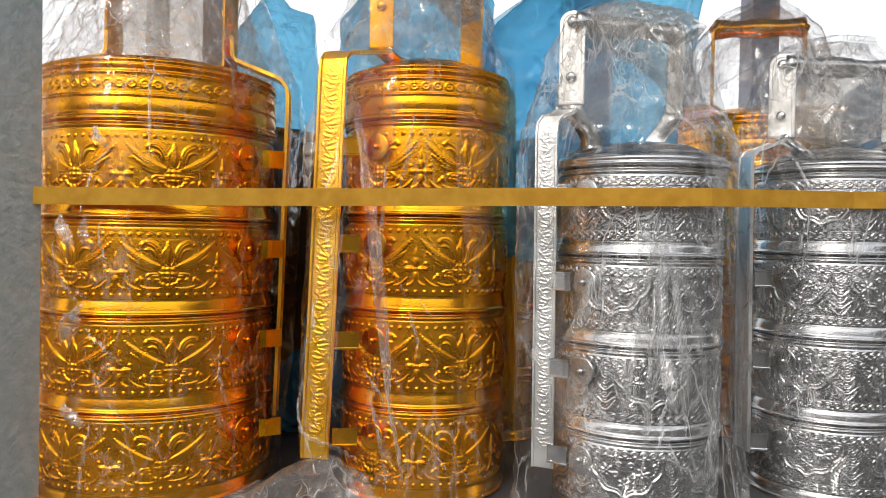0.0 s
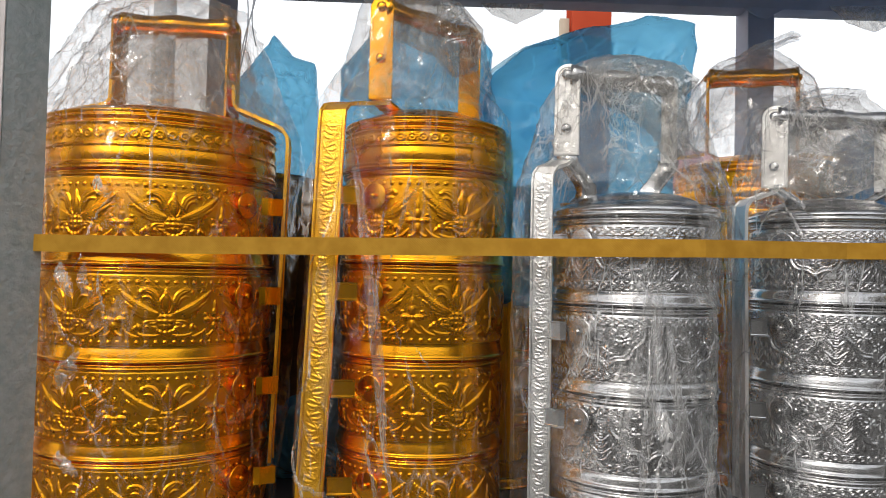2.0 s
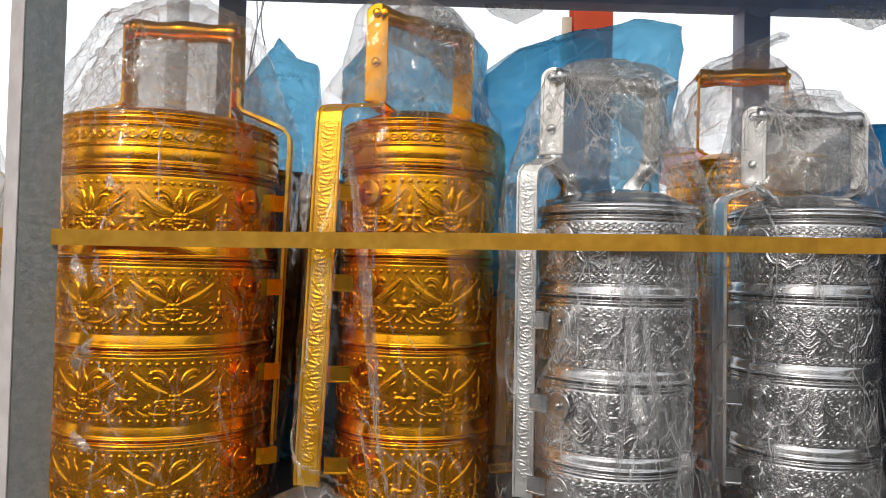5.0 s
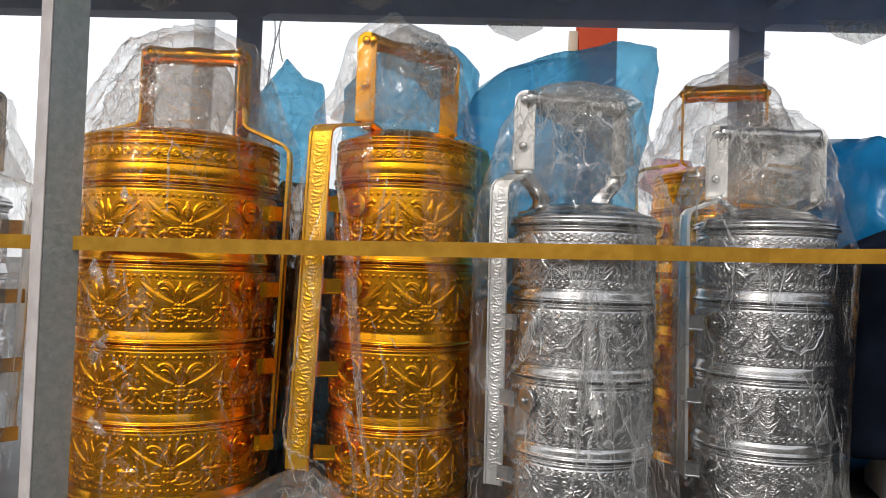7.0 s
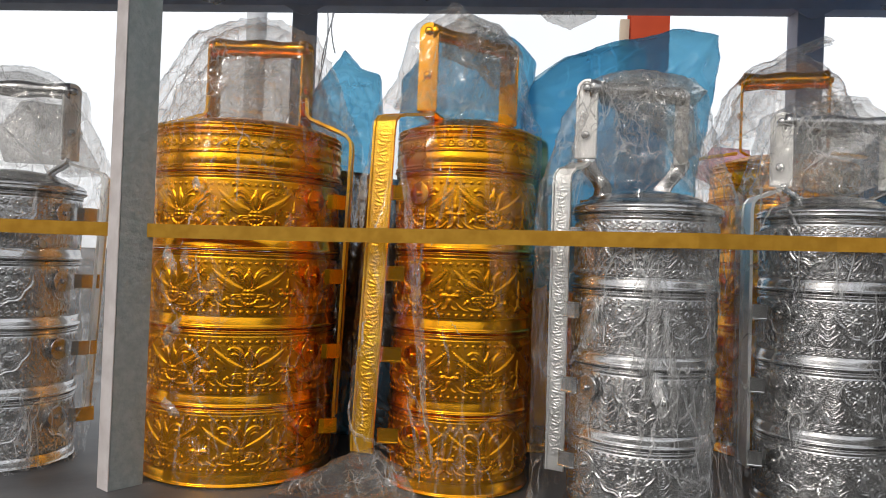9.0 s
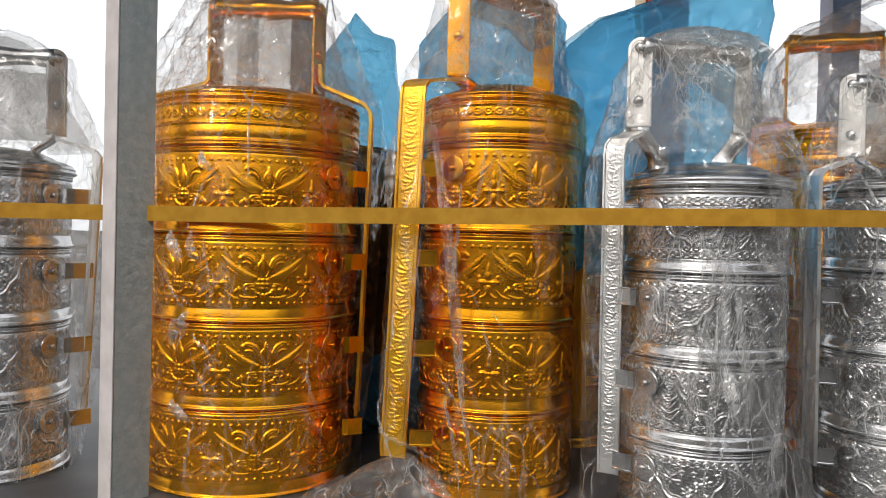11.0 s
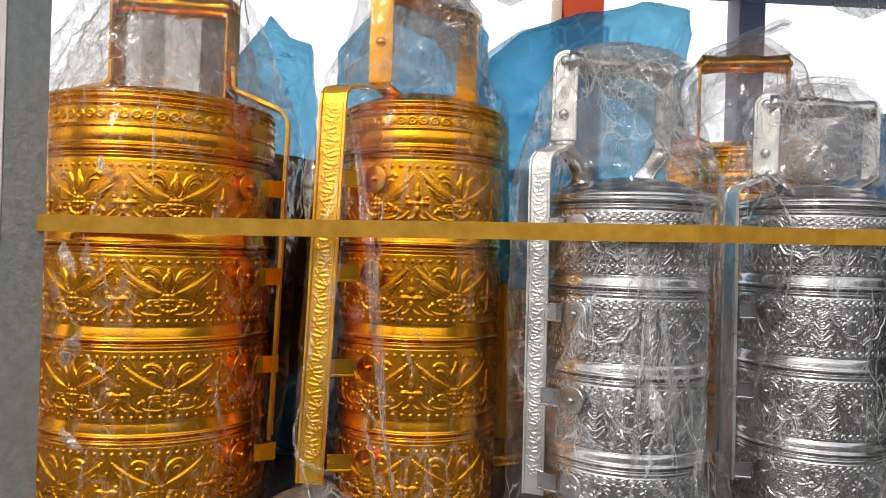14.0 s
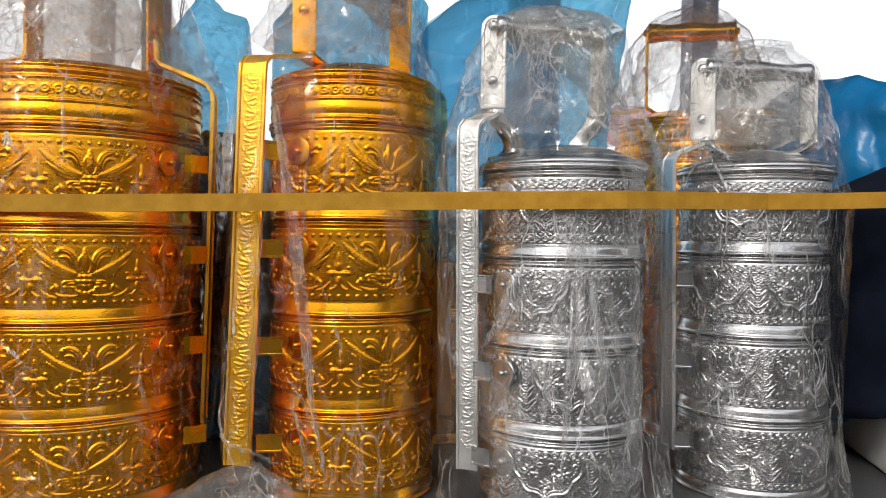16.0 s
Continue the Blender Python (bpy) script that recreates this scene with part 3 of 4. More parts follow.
def tiffin_carrier(at, R, H, tiers, lid_h, az, face, gold, relief, count, first, label, bar_r=(0.085, 0.09), bar_w=0.022, bar_drop=0.03,
                   shoulder=0.004, arm_r=0.043, arm_top=0.09, arm_w=0.020, clasp_az=None, tab_to=None, twist=0, arm_twist=0, arm_shift=(0, 0), rear_bar=True, grip_r=0.0070, step=0.00075, lean=(0, 0), turns=(0, 0, 0, 0), rising=False, chased=True):
    """A stacked food carrier at its base; az: the azimuth of its handle's nearer bar."""
    metal_wall, metal_plain, metal_bar = (GOLD, GOLD_PLAIN, GOLD_CHASED) if gold else (SILVER, SILVER_PLAIN, SILVER_CHASED)
    root = empty("tiffin_carrier", pose(*at, lean[0], lean[1], 0), label, "tiffin carrier", "tiffin carriers on the shelf")
    first_tier = None
    clasp_az = az if clasp_az is None else clasp_az
    disc = tab = rivet = None
    for n in range(tiers):
        spin = Matrix.Rotation(radians(turns[n]), 4, 'Z')
        unspin = spin.inverted()
        m = Matrix.Translation((0, 0, n * H)) @ spin
        if first_tier is None:
            pts, rows_n = tier_pts(R, H, face, relief, count, first, step)
            first_tier = grid_part("tier", pts, metal_wall, root, wrap=True, second=metal_plain, second_rows=((0, FOOT_ROWS), (FOOT_ROWS + rows_n, FOOT_ROWS + rows_n + LIP_ROWS - 1)))
            first_tier.matrix_basis = m
            tier = first_tier
        else:
            tier = share(first_tier, "tier", root, m)
        zc = H * 0.70
        fr = radial(clasp_az, R + 0.0036, zc) @ Matrix.Rotation(math.pi / 2, 4, 'X')
        if disc is None:
            disc = part("clasp_disc", dome_bm(0.0096, 0.0014, fr, 4, 28, 0.85), metal_plain, tier)
            rivet = part("rivet", dome_bm(0.0022, 0.0022, fr @ Matrix.Translation((0, 0, 0.0022)), 4, 14), metal_plain, tier)
            a0 = radians(clasp_az)
            out = Vector((math.cos(a0), math.sin(a0), 0))
            goal = Vector((*tab_to, 0)) if tab_to else Vector((bar_r[0] * math.cos(radians(az)), bar_r[0] * math.sin(radians(az)), 0))
            p_in = out * (R + 0.0042) + Vector((0, 0, zc))
            goal.z = zc
            step_d = (goal - p_in).normalized()
            p_in = p_in + step_d * 0.0100
            path = [p_in, p_in.lerp(goal, 0.25) + out * 0.0006, goal, goal - out * 0.004 + step_d * 0.0006]
            tab = part("clasp_tab", strip_bm(path, 0.0125, 0.0012, (0, 0, 1), 0.0004), metal_plain, tier, smooth=False)
            for ob in (disc, rivet, tab):
                ob.matrix_basis = unspin
        else:
            share(disc, "clasp_disc", tier, unspin)
            share(rivet, "rivet", tier, unspin)
            share(tab, "clasp_tab", tier, unspin)
    zt = tiers * H
    lid = grid_part("lid", (gold_lid_pts if gold else silver_lid_pts)(R, lid_h, face), metal_wall if gold else metal_plain, root, wrap=True)
    lid.location.z = zt
    ztop = zt + lid_h
    # two side bars, bent in over the lid
    shift = Matrix.Translation((*arm_shift, 0))
    sv = Vector((*arm_shift, 0))
    for k in (0, 180):
        a, b = radians(az + k), radians(az + k + twist)
        o, tang = Vector((math.cos(a), math.sin(a), 0)), Vector((-math.sin(b), math.cos(b), 0))
        oa = Vector((math.cos(radians(az + k)), math.sin(radians(az + k)), 0))
        zs = ztop + shoulder
        pts = [(bar_r[0], bar_drop), (bar_r[0], bar_drop + 0.01), (bar_r[0] * 0.6 + bar_r[1] * 0.4, zt * 0.5), (bar_r[1], zs - 0.012), (bar_r[1] - 0.0008, zs - 0.005), (bar_r[1] - 0.004, zs - 0.001), (bar_r[1] - 0.010, zs + 0.001), (arm_r + 0.003, zs + 0.006)]
        if rising:
            pts[5:] = [(bar_r[1] - 0.005, zs + 0.0005), (bar_r[1] - 0.010, zs + 0.003), (arm_r + 0.006, zs + 0.017), (arm_r + 0.0025, zs + 0.021), (arm_r + 0.0020, zs + 0.036)]
        if rear_bar or not k:
            bar = part("side_bar", strip_bm([(oa * r + sv if n > 6 else o * r) + Vector((0, 0, z)) for n, (r, z) in enumerate(pts)], bar_w, 0.0016, tang, 0.0010), metal_bar, root, smooth=False)
            if chased and not k:
                zl, zh = bar_drop + 0.012, zs - 0.014
                cols_n, rows_v = 41, int((zh - zl) / 0.00045)
                xs, zv = np.linspace(-0.5, 0.5, cols_n) * bar_w * 0.74, np.linspace(zl, zh, rows_v)
                gx, gz = np.meshgrid(xs, zv)
                cap = np.clip((0.5 * bar_w * 0.74 - np.abs(gx)) / 0.0012, 0, 1) * np.clip((zh - gz) / 0.002, 0, 1) * np.clip((gz - zl) / 0.002, 0, 1)
                out_r = np.interp(gz, [p[1] for p in pts[1:4]], [p[0] for p in pts[1:4]]) + 0.0009
                relief_v = 0.0003 * vine_relief(gx, gz, bar_w * 0.74) * cap
                nrm = tang.cross(Vector((0, 0, 1)))
                nrm = nrm if nrm.dot(o) > 0 else -nrm
                grid = np.stack([o[c] * (out_r - 0.0009) + tang[c] * gx + nrm[c] * (relief_v + 0.0010) for c in (0, 1)] + [gz], -1)
                if nrm.cross(tang).z > 0:
                    grid = grid[:, ::-1]
                grid_part("chased_panel", grid, metal_bar, bar, "embossed leaf scrolls")
        # upright of the handle with a rounded head, and its curled foot
        z0, z1, hw = zs + 0.010, ztop + arm_top, arm_w / 2 * (0.65 if k and not gold else 1.0)
        outline = [(-hw, z0), (hw, z0), (hw, z1)] + [(hw * math.cos(q), z1 + hw * 0.9 * math.sin(q)) for q in [math.pi * s / 10 for s in range(1, 10)]] + [(-hw, z1)]
        arm = part("handle_upright", plate_bm(outline, 0.0026, shift @ radial(az + k, arm_r, 0) @ Matrix.Rotation(radians(arm_twist), 4, 'Z'), 0.0 if gold else 0.0016), metal_bar if not gold else metal_plain, root, smooth=False)
        drop = z0 - ztop - 0.0015
        foot = [(arm_r, z0 + 0.002), (arm_r - 0.001, z0 - 0.10 * drop), (arm_r - 0.005, z0 - 0.26 * drop), (arm_r - 0.010, z0 - 0.42 * drop), (arm_r - 0.0145, z0 - 0.56 * drop), (arm_r - 0.0165, z0 - 0.70 * drop), (arm_r - 0.0155, z0 - 0.84 * drop), (arm_r - 0.0115, z0 - 0.95 * drop), (arm_r - 0.004, z0 - drop)]
        part("upright_foot", strip_bm([oa * r + sv + Vector((0, 0, z)) for r, z in foot], arm_w * 0.8, 0.002, tang, 0.0003), metal_plain, arm)
        for zr in (z1, z1 - 0.038 if z1 - 0.038 > z0 + 0.003 else z0 + 0.006):
            part("rivet", dome_bm(0.0036, 0.003, shift @ radial(az + k, arm_r, zr) @ Matrix.Rotation(radians(arm_twist), 4, 'Z') @ Matrix.Translation((0, -0.0012, 0)) @ Matrix.Rotation(math.pi / 2, 4, 'X'), 4, 14), metal_plain, arm)
    # grip turned with finger swells
    a = radians(az)
    o = Vector((math.cos(a), math.sin(a), 0))
    n = 25
    pts = [sv + o * (arm_r - 0.001) * (1 - 2 * q / (n - 1)) + Vector((0, 0, ztop + arm_top)) for q in range(n)]
    rad = [grip_r + 0.0009 * math.cos(2 * math.pi * 2 * q / (n - 1)) for q in range(n)]
    part("grip", tube_bm(pts, rad, 18), metal_plain, root, "gold finger-swelled grip" if gold else "silver finger-swelled grip")
    return root


# ---- film bags ----
def hull_radii(discs, cx, cy, angles):
    """How far the tight wrap round a set of discs lies from (cx, cy), by angle."""
    q = np.linspace(0, 2 * math.pi, 48, endpoint=False)
    pts = np.concatenate([np.stack([x + r * np.cos(q), y + r * np.sin(q)], -1) for x, y, r in discs])
    pts = pts[np.lexsort((pts[:, 1], pts[:, 0]))]

    def chain(seq):
        out = []
        for p in seq:
            while len(out) > 1 and (out[-1][0] - out[-2][0]) * (p[1] - out[-2][1]) - (out[-1][1] - out[-2][1]) * (p[0] - out[-2][0]) <= 1e-12:
                out.pop()
            out.append(p)
        return out[:-1]
    ring = np.array(chain(pts) + chain(pts[::-1]))
    ang = np.arctan2(ring[:, 1] - cy, ring[:, 0] - cx)
    dense = []
    for i in range(len(ring)):
        p, r = ring[i], ring[(i + 1) % len(ring)]
        for s in np.linspace(0, 1, 12, endpoint=False):
            dense.append(p + (r - p) * s)
    dense = np.array(dense)
    ang = np.arctan2(dense[:, 1] - cy, dense[:, 0] - cx)
    rad = np.hypot(dense[:, 0] - cx, dense[:, 1] - cy)
    order = np.argsort(ang)
    return np.interp(angles, ang[order], rad[order], period=2 * math.pi)


def folds(p, seed, size, count=7, sharp=2.5):
    """Creased noise: sharp ridges that run in many directions, bent by slow waves."""
    rng = np.random.RandomState(seed)
    warp = np.stack([np.sin((p @ rng.normal(size=3)) / size * 1.1 + rng.uniform(0, 6)) for _ in range(3)], -1) * size * 0.45
    q = p + warp
    out = np.zeros(p.shape[:-1])
    total = 0
    for n in range(count):
        k = rng.normal(size=3)
        k /= np.linalg.norm(k)
        f = 1.0 / (size * (0.45 + 0.9 * n / count * rng.uniform(0.5, 1.2)))
        ridge = 1 - np.abs(np.sin((q @ k) * f * 2.4 + rng.uniform(0, 6)))
        gate = 0.5 + 0.5 * np.sin((p @ rng.normal(size=3)) / size * 0.8 + rng.uniform(0, 6))
        out += ridge ** sharp * gate
        total += 0.6
    return out / total


def bag(name, label, levels, material, seed, amp=0.004, size=0.03, cols=220, rows_n=170, top_crush=1.0, low_crush=1.0, neck=1.52, group="clear bags over the carriers", fans=(), loose=16):
    """A film bag that wraps the discs given for each height; amp and size: its folds."""
    angles = np.linspace(-math.pi, math.pi, cols, endpoint=False)
    zs = np.array([z for z, _ in levels])
    mid = [(np.mean([d[0] for d in ds]), np.mean([d[1] for d in ds])) for _, ds in levels]
    rad = np.array([hull_radii(ds, m[0], m[1], angles) for (_, ds), m in zip(levels, mid)])
    s = np.linspace(0, 1, rows_n)
    z = np.interp(s, np.linspace(0, 1, len(zs)) * 0.35 + 0.65 * (zs - zs[0]) / (zs[-1] - zs[0]), zs)
    mx, my = np.interp(z, zs, [m[0] for m in mid]), np.interp(z, zs, [m[1] for m in mid])
    r = np.stack([np.interp(z, zs, rad[:, c]) for c in range(cols)], 1)
    pts = np.stack([mx[:, None] + r * np.cos(angles), my[:, None] + r * np.sin(angles), np.broadcast_to(z[:, None], r.shape)], -1)
    t = (z - zs[0]) / (zs[-1] - zs[0])
    force = 0.45 + top_crush * np.clip((t - 0.55) / 0.35, 0, 1) * 1.1 + low_crush * np.clip((0.12 - t) / 0.12, 0, 1) * 1.2
    f = folds(pts * np.array([1, 1, 0.55]), seed, size) + 0.45 * folds(pts, seed + 50, size * 0.38) - 0.1
    shift = amp * force[:, None] * f
    pts[..., 0] += shift * np.cos(angles)
    pts[..., 1] += shift * np.sin(angles)
    pts[..., 2] += 0.6 * amp * force[:, None] * (folds(pts, seed + 9, size) - 0.5)
    base = Vector((mx[0], my[0], zs[0]))
    root = empty(name, Matrix.Translation(base), label, "plastic bag", group)
    pts -= np.array(base)
    cut = int(np.searchsorted(z, neck))
    # pinched creases: given fans, and loose ones over the front; broad short fans are painted glints
    rng = np.random.RandomState(seed + 200)
    lines = list(fans)
    for _ in range(loose):
        az, zm, ln, tl = rng.uniform(-150, -25), rng.uniform(zs[0] + 0.03, zs[-1] - 0.04), rng.uniform(0.015, 0.075), rng.uniform(-20, 20)
        lines.append((az, zm, az + tl, zm - ln, rng.uniform(0.0006, 0.0016)))
    for a0, h0, a1, h1, wide in lines:
        q = np.linspace(0, 1, 20)
        aa, hh = np.radians(a0 + (a1 - a0) * q + 1.5 * np.sin(5 * q + seed)), h0 + (h1 - h0) * q
        ci = np.round((aa + math.pi) / (2 * math.pi) * cols).astype(int) % cols
        ri = np.clip(np.searchsorted(z, hh), 0, rows_n - 1)
        spine = pts[ri, ci]
        spine = spine + np.stack([np.cos(aa), np.sin(aa), 0 * aa], -1) * 0.0006
        along = np.gradient(spine, axis=0)
        along /= np.linalg.norm(along, axis=1)[:, None] + 1e-9
        outw = np.stack([np.cos(aa), np.sin(aa), 0 * aa], -1)
        side = np.cross(along, outw)
        w = (wide * np.sin(np.pi * np.clip(q, 0.02, 0.98)) ** 0.7)[:, None]
        fold = np.stack([spine - side * w, spine + outw * w * 0.9, spine + side * w], 1)
        grid_part("crease", fold, FILM_CREASE, root)
    grid_part("bag_body", pts[:cut + 1], material, root, wrap=True)
    grid_part("gathered_top", pts[cut:], FILM_TOP, root, "milky creased film gathered over the handle", wrap=True)
    # a second, slacker layer of the same film inside the gathered top
    axis = np.stack([mx - base.x, my - base.y, z - base.z], -1)[cut:, None, :]
    inner = axis + (pts[cut:] - axis) * 0.86
    inner[..., 2] -= 0.005
    f2 = folds(inner, seed + 120, size * 0.6)
    inner += (inner - axis) * (0.16 * (f2 - 0.5))[..., None]
    grid_part("inner_fold", inner, FILM_TOP, root, wrap=True)
    return root


def crumpled(name, label, outline, y, depth, material, seed, amp=0.012, size=0.05, tilt=0.0, category="plastic bag", rings=46, cols=150):
    """A limp, puffed bag: two creased sheets that meet in an outline (x, z) at depth y."""
    pts = np.array(outline, float)
    c = pts.mean(0)
    closed = np.concatenate([pts, pts[:1]])
    seg = np.concatenate([[0], np.cumsum(np.hypot(*np.diff(closed, axis=0).T))])
    q = np.linspace(0, seg[-1], cols, endpoint=False)
    edge = np.stack([np.interp(q, seg, closed[:, 0]), np.interp(q, seg, closed[:, 1])], -1)
    rho = np.concatenate([np.linspace(0.02, 1, rings), np.linspace(0.98, 0.02, rings)])
    sign = np.concatenate([-np.ones(rings), np.ones(rings)])
    xz = c + (edge - c)[None] * rho[:, None, None]
    puff = np.sqrt(np.clip(1 - rho ** 2, 0, 1)) * sign
    p = np.stack([xz[..., 0], y + depth * puff[:, None] + tilt * (xz[..., 1] - c[1]), xz[..., 1]], -1)
    k = folds(p, seed, size) + 0.4 * folds(p, seed + 30, size * 0.4)
    fall = (1 - 0.75 * rho ** 4)
    p[..., 1] -= amp * (k - 0.5) * fall[:, None] * 1.6
    k2 = folds(p, seed + 77, size * 0.8)
    p[..., 0] += amp * 0.35 * (k2 - 0.4)
    p[..., 2] += amp * 0.35 * (folds(p, seed + 78, size * 0.8) - 0.4)
    ob = grid_part(name, p, material, wrap=True)
    return tagged(ob, label, category)


# ---- setting ----
SHELF = 1.213
tagged(part("ground", box_bm((600, 600, 0.1), (0, 0, -0.05), 0, 0), GROUND, smooth=False), "grey concrete ground under the rack", "ground", kind="structure")
# two unseen walls, added to cut low sky light and darken the metals' reflections
tagged(part("unseen_wall_south", box_bm((14, 0.2, 2.1), (0, -2.4, 1.05), 0, 0), WALL, smooth=False), "unseen plain wall added behind the camera to darken reflections", "wall", kind="structure")
tagged(part("unseen_wall_east", box_bm((0.2, 2.6, 2.6), (2.3, -1.1, 1.3), 0, 0), WALL, smooth=False), "unseen plain wall added on the right to darken reflections", "wall", kind="structure")

rack = empty("storage_rack", pose(0, 0, 0), "steel storage rack with a galvanised corner post and slate painted frame", "rack")
part("shelf_board", box_bm((2.0, 0.56, 0.018), (0.1, 0.70, SHELF - 0.0095), radians(3), 0.002), BOARD, rack, "worn grey shelf board")
part("shelf_edge", box_bm((2.0, 0.004, 0.035), (0.1, 0.415, SHELF - 0.020), radians(3), 0.001), GALVANISED, rack)


def angle_post(x, y, rz, w, d, t, z0, z1, name, material, label):
    """An angle-iron upright: one face across, one running back."""
    bm = bmesh.new()
    sec = [(0, 0), (w, 0), (w, t), (t, t), (t, d), (0, d)]
    rot = Matrix.Rotation(rz, 3, 'Z')
    lo = [bm.verts.new(rot @ Vector((a, b, 0)) + Vector((x, y, z0))) for a, b in sec]
    hi = [bm.verts.new(v.co + Vector((0, 0, z1 - z0))) for v in lo]
    for s in range(6):
        bm.faces.new((lo[s], lo[(s + 1) % 6], hi[(s + 1) % 6], hi[s]))
    bm.faces.new(lo[::-1])
    bm.faces.new(hi)
    bmesh.ops.recalc_face_normals(bm, faces=bm.faces)
    bmesh.ops.bevel(bm, geom=[e for e in bm.edges if abs((e.verts[0].co - e.verts[1].co).z) > 0.5], offset=0.0006, segments=2, affect='EDGES')
    return part(name, bm, material, rack, label, smooth=False)


# corner post: its wide galvanised face and the paler edge face
PX, PY, PR = -0.278, 0.459, math.atan2(0.024, 0.015)
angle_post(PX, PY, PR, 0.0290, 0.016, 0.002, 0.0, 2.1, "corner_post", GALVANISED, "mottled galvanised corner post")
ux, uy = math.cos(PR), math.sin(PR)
part("post_edge", box_bm((0.0008, 0.0172, 2.1), (PX - uy * 0.0082 - ux * 0.0006, PY + ux * 0.0082 - uy * 0.0006, 1.05), PR, 0.0002), POST_EDGE, rack, "pale edge of the corner post")

# rear frame of the rack
BR = math.atan2(0.062, 0.698)
angle_post(0.399, 0.972, BR, 0.0365, 0.035, 0.003, 0.0, 1.79, "rear_post", RACK_PAINT, "slate blue rear post")
angle_post(-0.2995, 0.912, BR, 0.0350, 0.035, 0.003, 0.0, 1.79, "rear_post", RACK_PAINT, "slate blue rear post")
bx, by = 0.05, 0.940
tilt_m = pose(bx, by, 1.760, 0, -1.15, math.degrees(BR))
for nm, sz, at, lab in (("rear_beam", (2.2, 0.003, 0.040), (0, 0, 0.020), "slate blue rear beam"), ("rear_beam_flange", (2.2, 0.030, 0.003), (0, 0.016, 0.0015), ""),
                        ("upper_shelf_board", (2.2, 0.56, 0.016), (0, -0.27, 0.050), "slate underside of the upper shelf")):
    part(nm, box_bm(sz, at, 0, 0.0008), RACK_PAINT, rack, lab).matrix_basis = tilt_m
for s in (-0.33, 0.10, 0.40):
    part("shelf_rib", box_bm((0.022, 0.5, 0.022), (s, -0.252, 0.031), 0, 0.001), RACK_PAINT, rack).matrix_basis = tilt_m
for x0, y0 in ((0.417, 0.955), (-0.282, 0.895)):
    part("gusset", plate_bm([(-0.03, 0), (0.03, 0), (0.005, -0.014), (-0.005, -0.014)], 0.003, pose(x0, y0 + 0.013, 1.760 + (x0 - bx) * 0.02, 0, 0, math.degrees(BR))), RACK_PAINT, rack, smooth=False)

column = empty("steel_column", pose(0.232, 1.215, 0), "orange-red painted steel column behind the rack", "column")
for nm, sz, off in (("web", (0.004, 0.055, 2.6), (0.0, 0.0)), ("flange", (0.064, 0.004, 2.6), (0.0, -0.028)), ("flange", (0.064, 0.004, 2.6), (0.0, 0.028))):
    part(nm, box_bm(sz, (off[0], off[1], 1.3), 0, 0.0008), ORANGE_PAINT, column)
tagged(part("beige_panel", box_bm((0.016, 0.012, 1.835), (0.1935, 1.225, 0.9175), 0, 0.001), BEIGE), "narrow beige board standing beside the orange column", "board")
tagged(part("grey_pipe", tube_bm([(-0.505, 1.30, z) for z in (0.0, 1.0, 2.0, 2.6)], 0.0195, 20), GREY_PIPE), "pale grey upright pipe behind the rack", "pipe")
cables = empty("hanging_cables", pose(-0.36, 1.05, 1.87), "thin grey cables hanging beside the rear post", "cable")
for k in range(3):
    pts = [(0.06 + 0.012 * k + 0.012 * math.sin(3.1 * q + 1.4 * k), 0.01 * k, -0.02 - 0.17 * q * (1 - 0.15 * k)) for q in [s / 12 for s in range(13)]]
    part("cable", tube_bm(pts, 0.0011, 6), CABLE, cables)

# ---- carriers ----
G1 = (-0.2165, 0.567)
G2 = (-0.0135, 0.565)
S1 = (0.138, 0.523)
S2 = (0.295, 0.564)
S0 = (-0.420, 0.527)
G3 = (0.316, 0.755)
G4 = (0.045, 0.725)
tiffin_carrier((*G1, SHELF), 0.0835, 0.0645, 4, 0.042, 6, -68, True, gold_relief, 8, -64.6, "wide gold tiffin carrier embossed with winged flowers",
               (0.0880, 0.0945), 0.018, 0.045, 0.002, 0.044, 0.085, 0.016, clasp_az=-28, tab_to=(0.100, -0.029), arm_twist=-30, arm_shift=(0.002, 0.014), grip_r=0.0082, step=0.00045, turns=(-3, 1, -1, 1), rising=True, chased=False)
tiffin_carrier((*G2, SHELF), 0.0605, 0.0665, 4, 0.038, 225, -83, True, gold_relief, 6, -63.5, "slim gold tiffin carrier embossed with winged flowers",
               (0.099, 0.089), 0.0195, 0.035, 0.005, 0.047, 0.083, 0.0175, clasp_az=239, tab_to=(-0.0600, -0.0590), twist=32, arm_twist=34, step=0.00045, turns=(0, 1, -1, 1))
tiffin_carrier((*S1, SHELF), 0.0560, 0.0583, 4, 0.0095, 198, -98, False, silver_relief, 6, -98, "silver aluminium tiffin carrier with stamped cartouches",
               (0.071, 0.073), 0.0150, 0.030, 0.026, 0.042, 0.093, 0.0180, clasp_az=221, tab_to=(-0.0645, -0.0240), twist=50, arm_twist=50, arm_shift=(-0.011, 0.006), rear_bar=False, step=0.00042, turns=(-12, 4, -23, -14))
tiffin_carrier((*S2, SHELF), 0.0540, 0.0592, 4, 0.0095, 186, -110, False, silver_relief, 6, -80, "silver aluminium tiffin carrier with stamped cartouches and a low handle",
               (0.066, 0.069), 0.020, 0.030, 0.008, 0.044, 0.072, 0.0185, clasp_az=214, tab_to=(-0.0686, -0.0290), arm_twist=48, arm_shift=(0.0, -0.004), rear_bar=False, step=0.00042, turns=(11, 6, 0, 16))
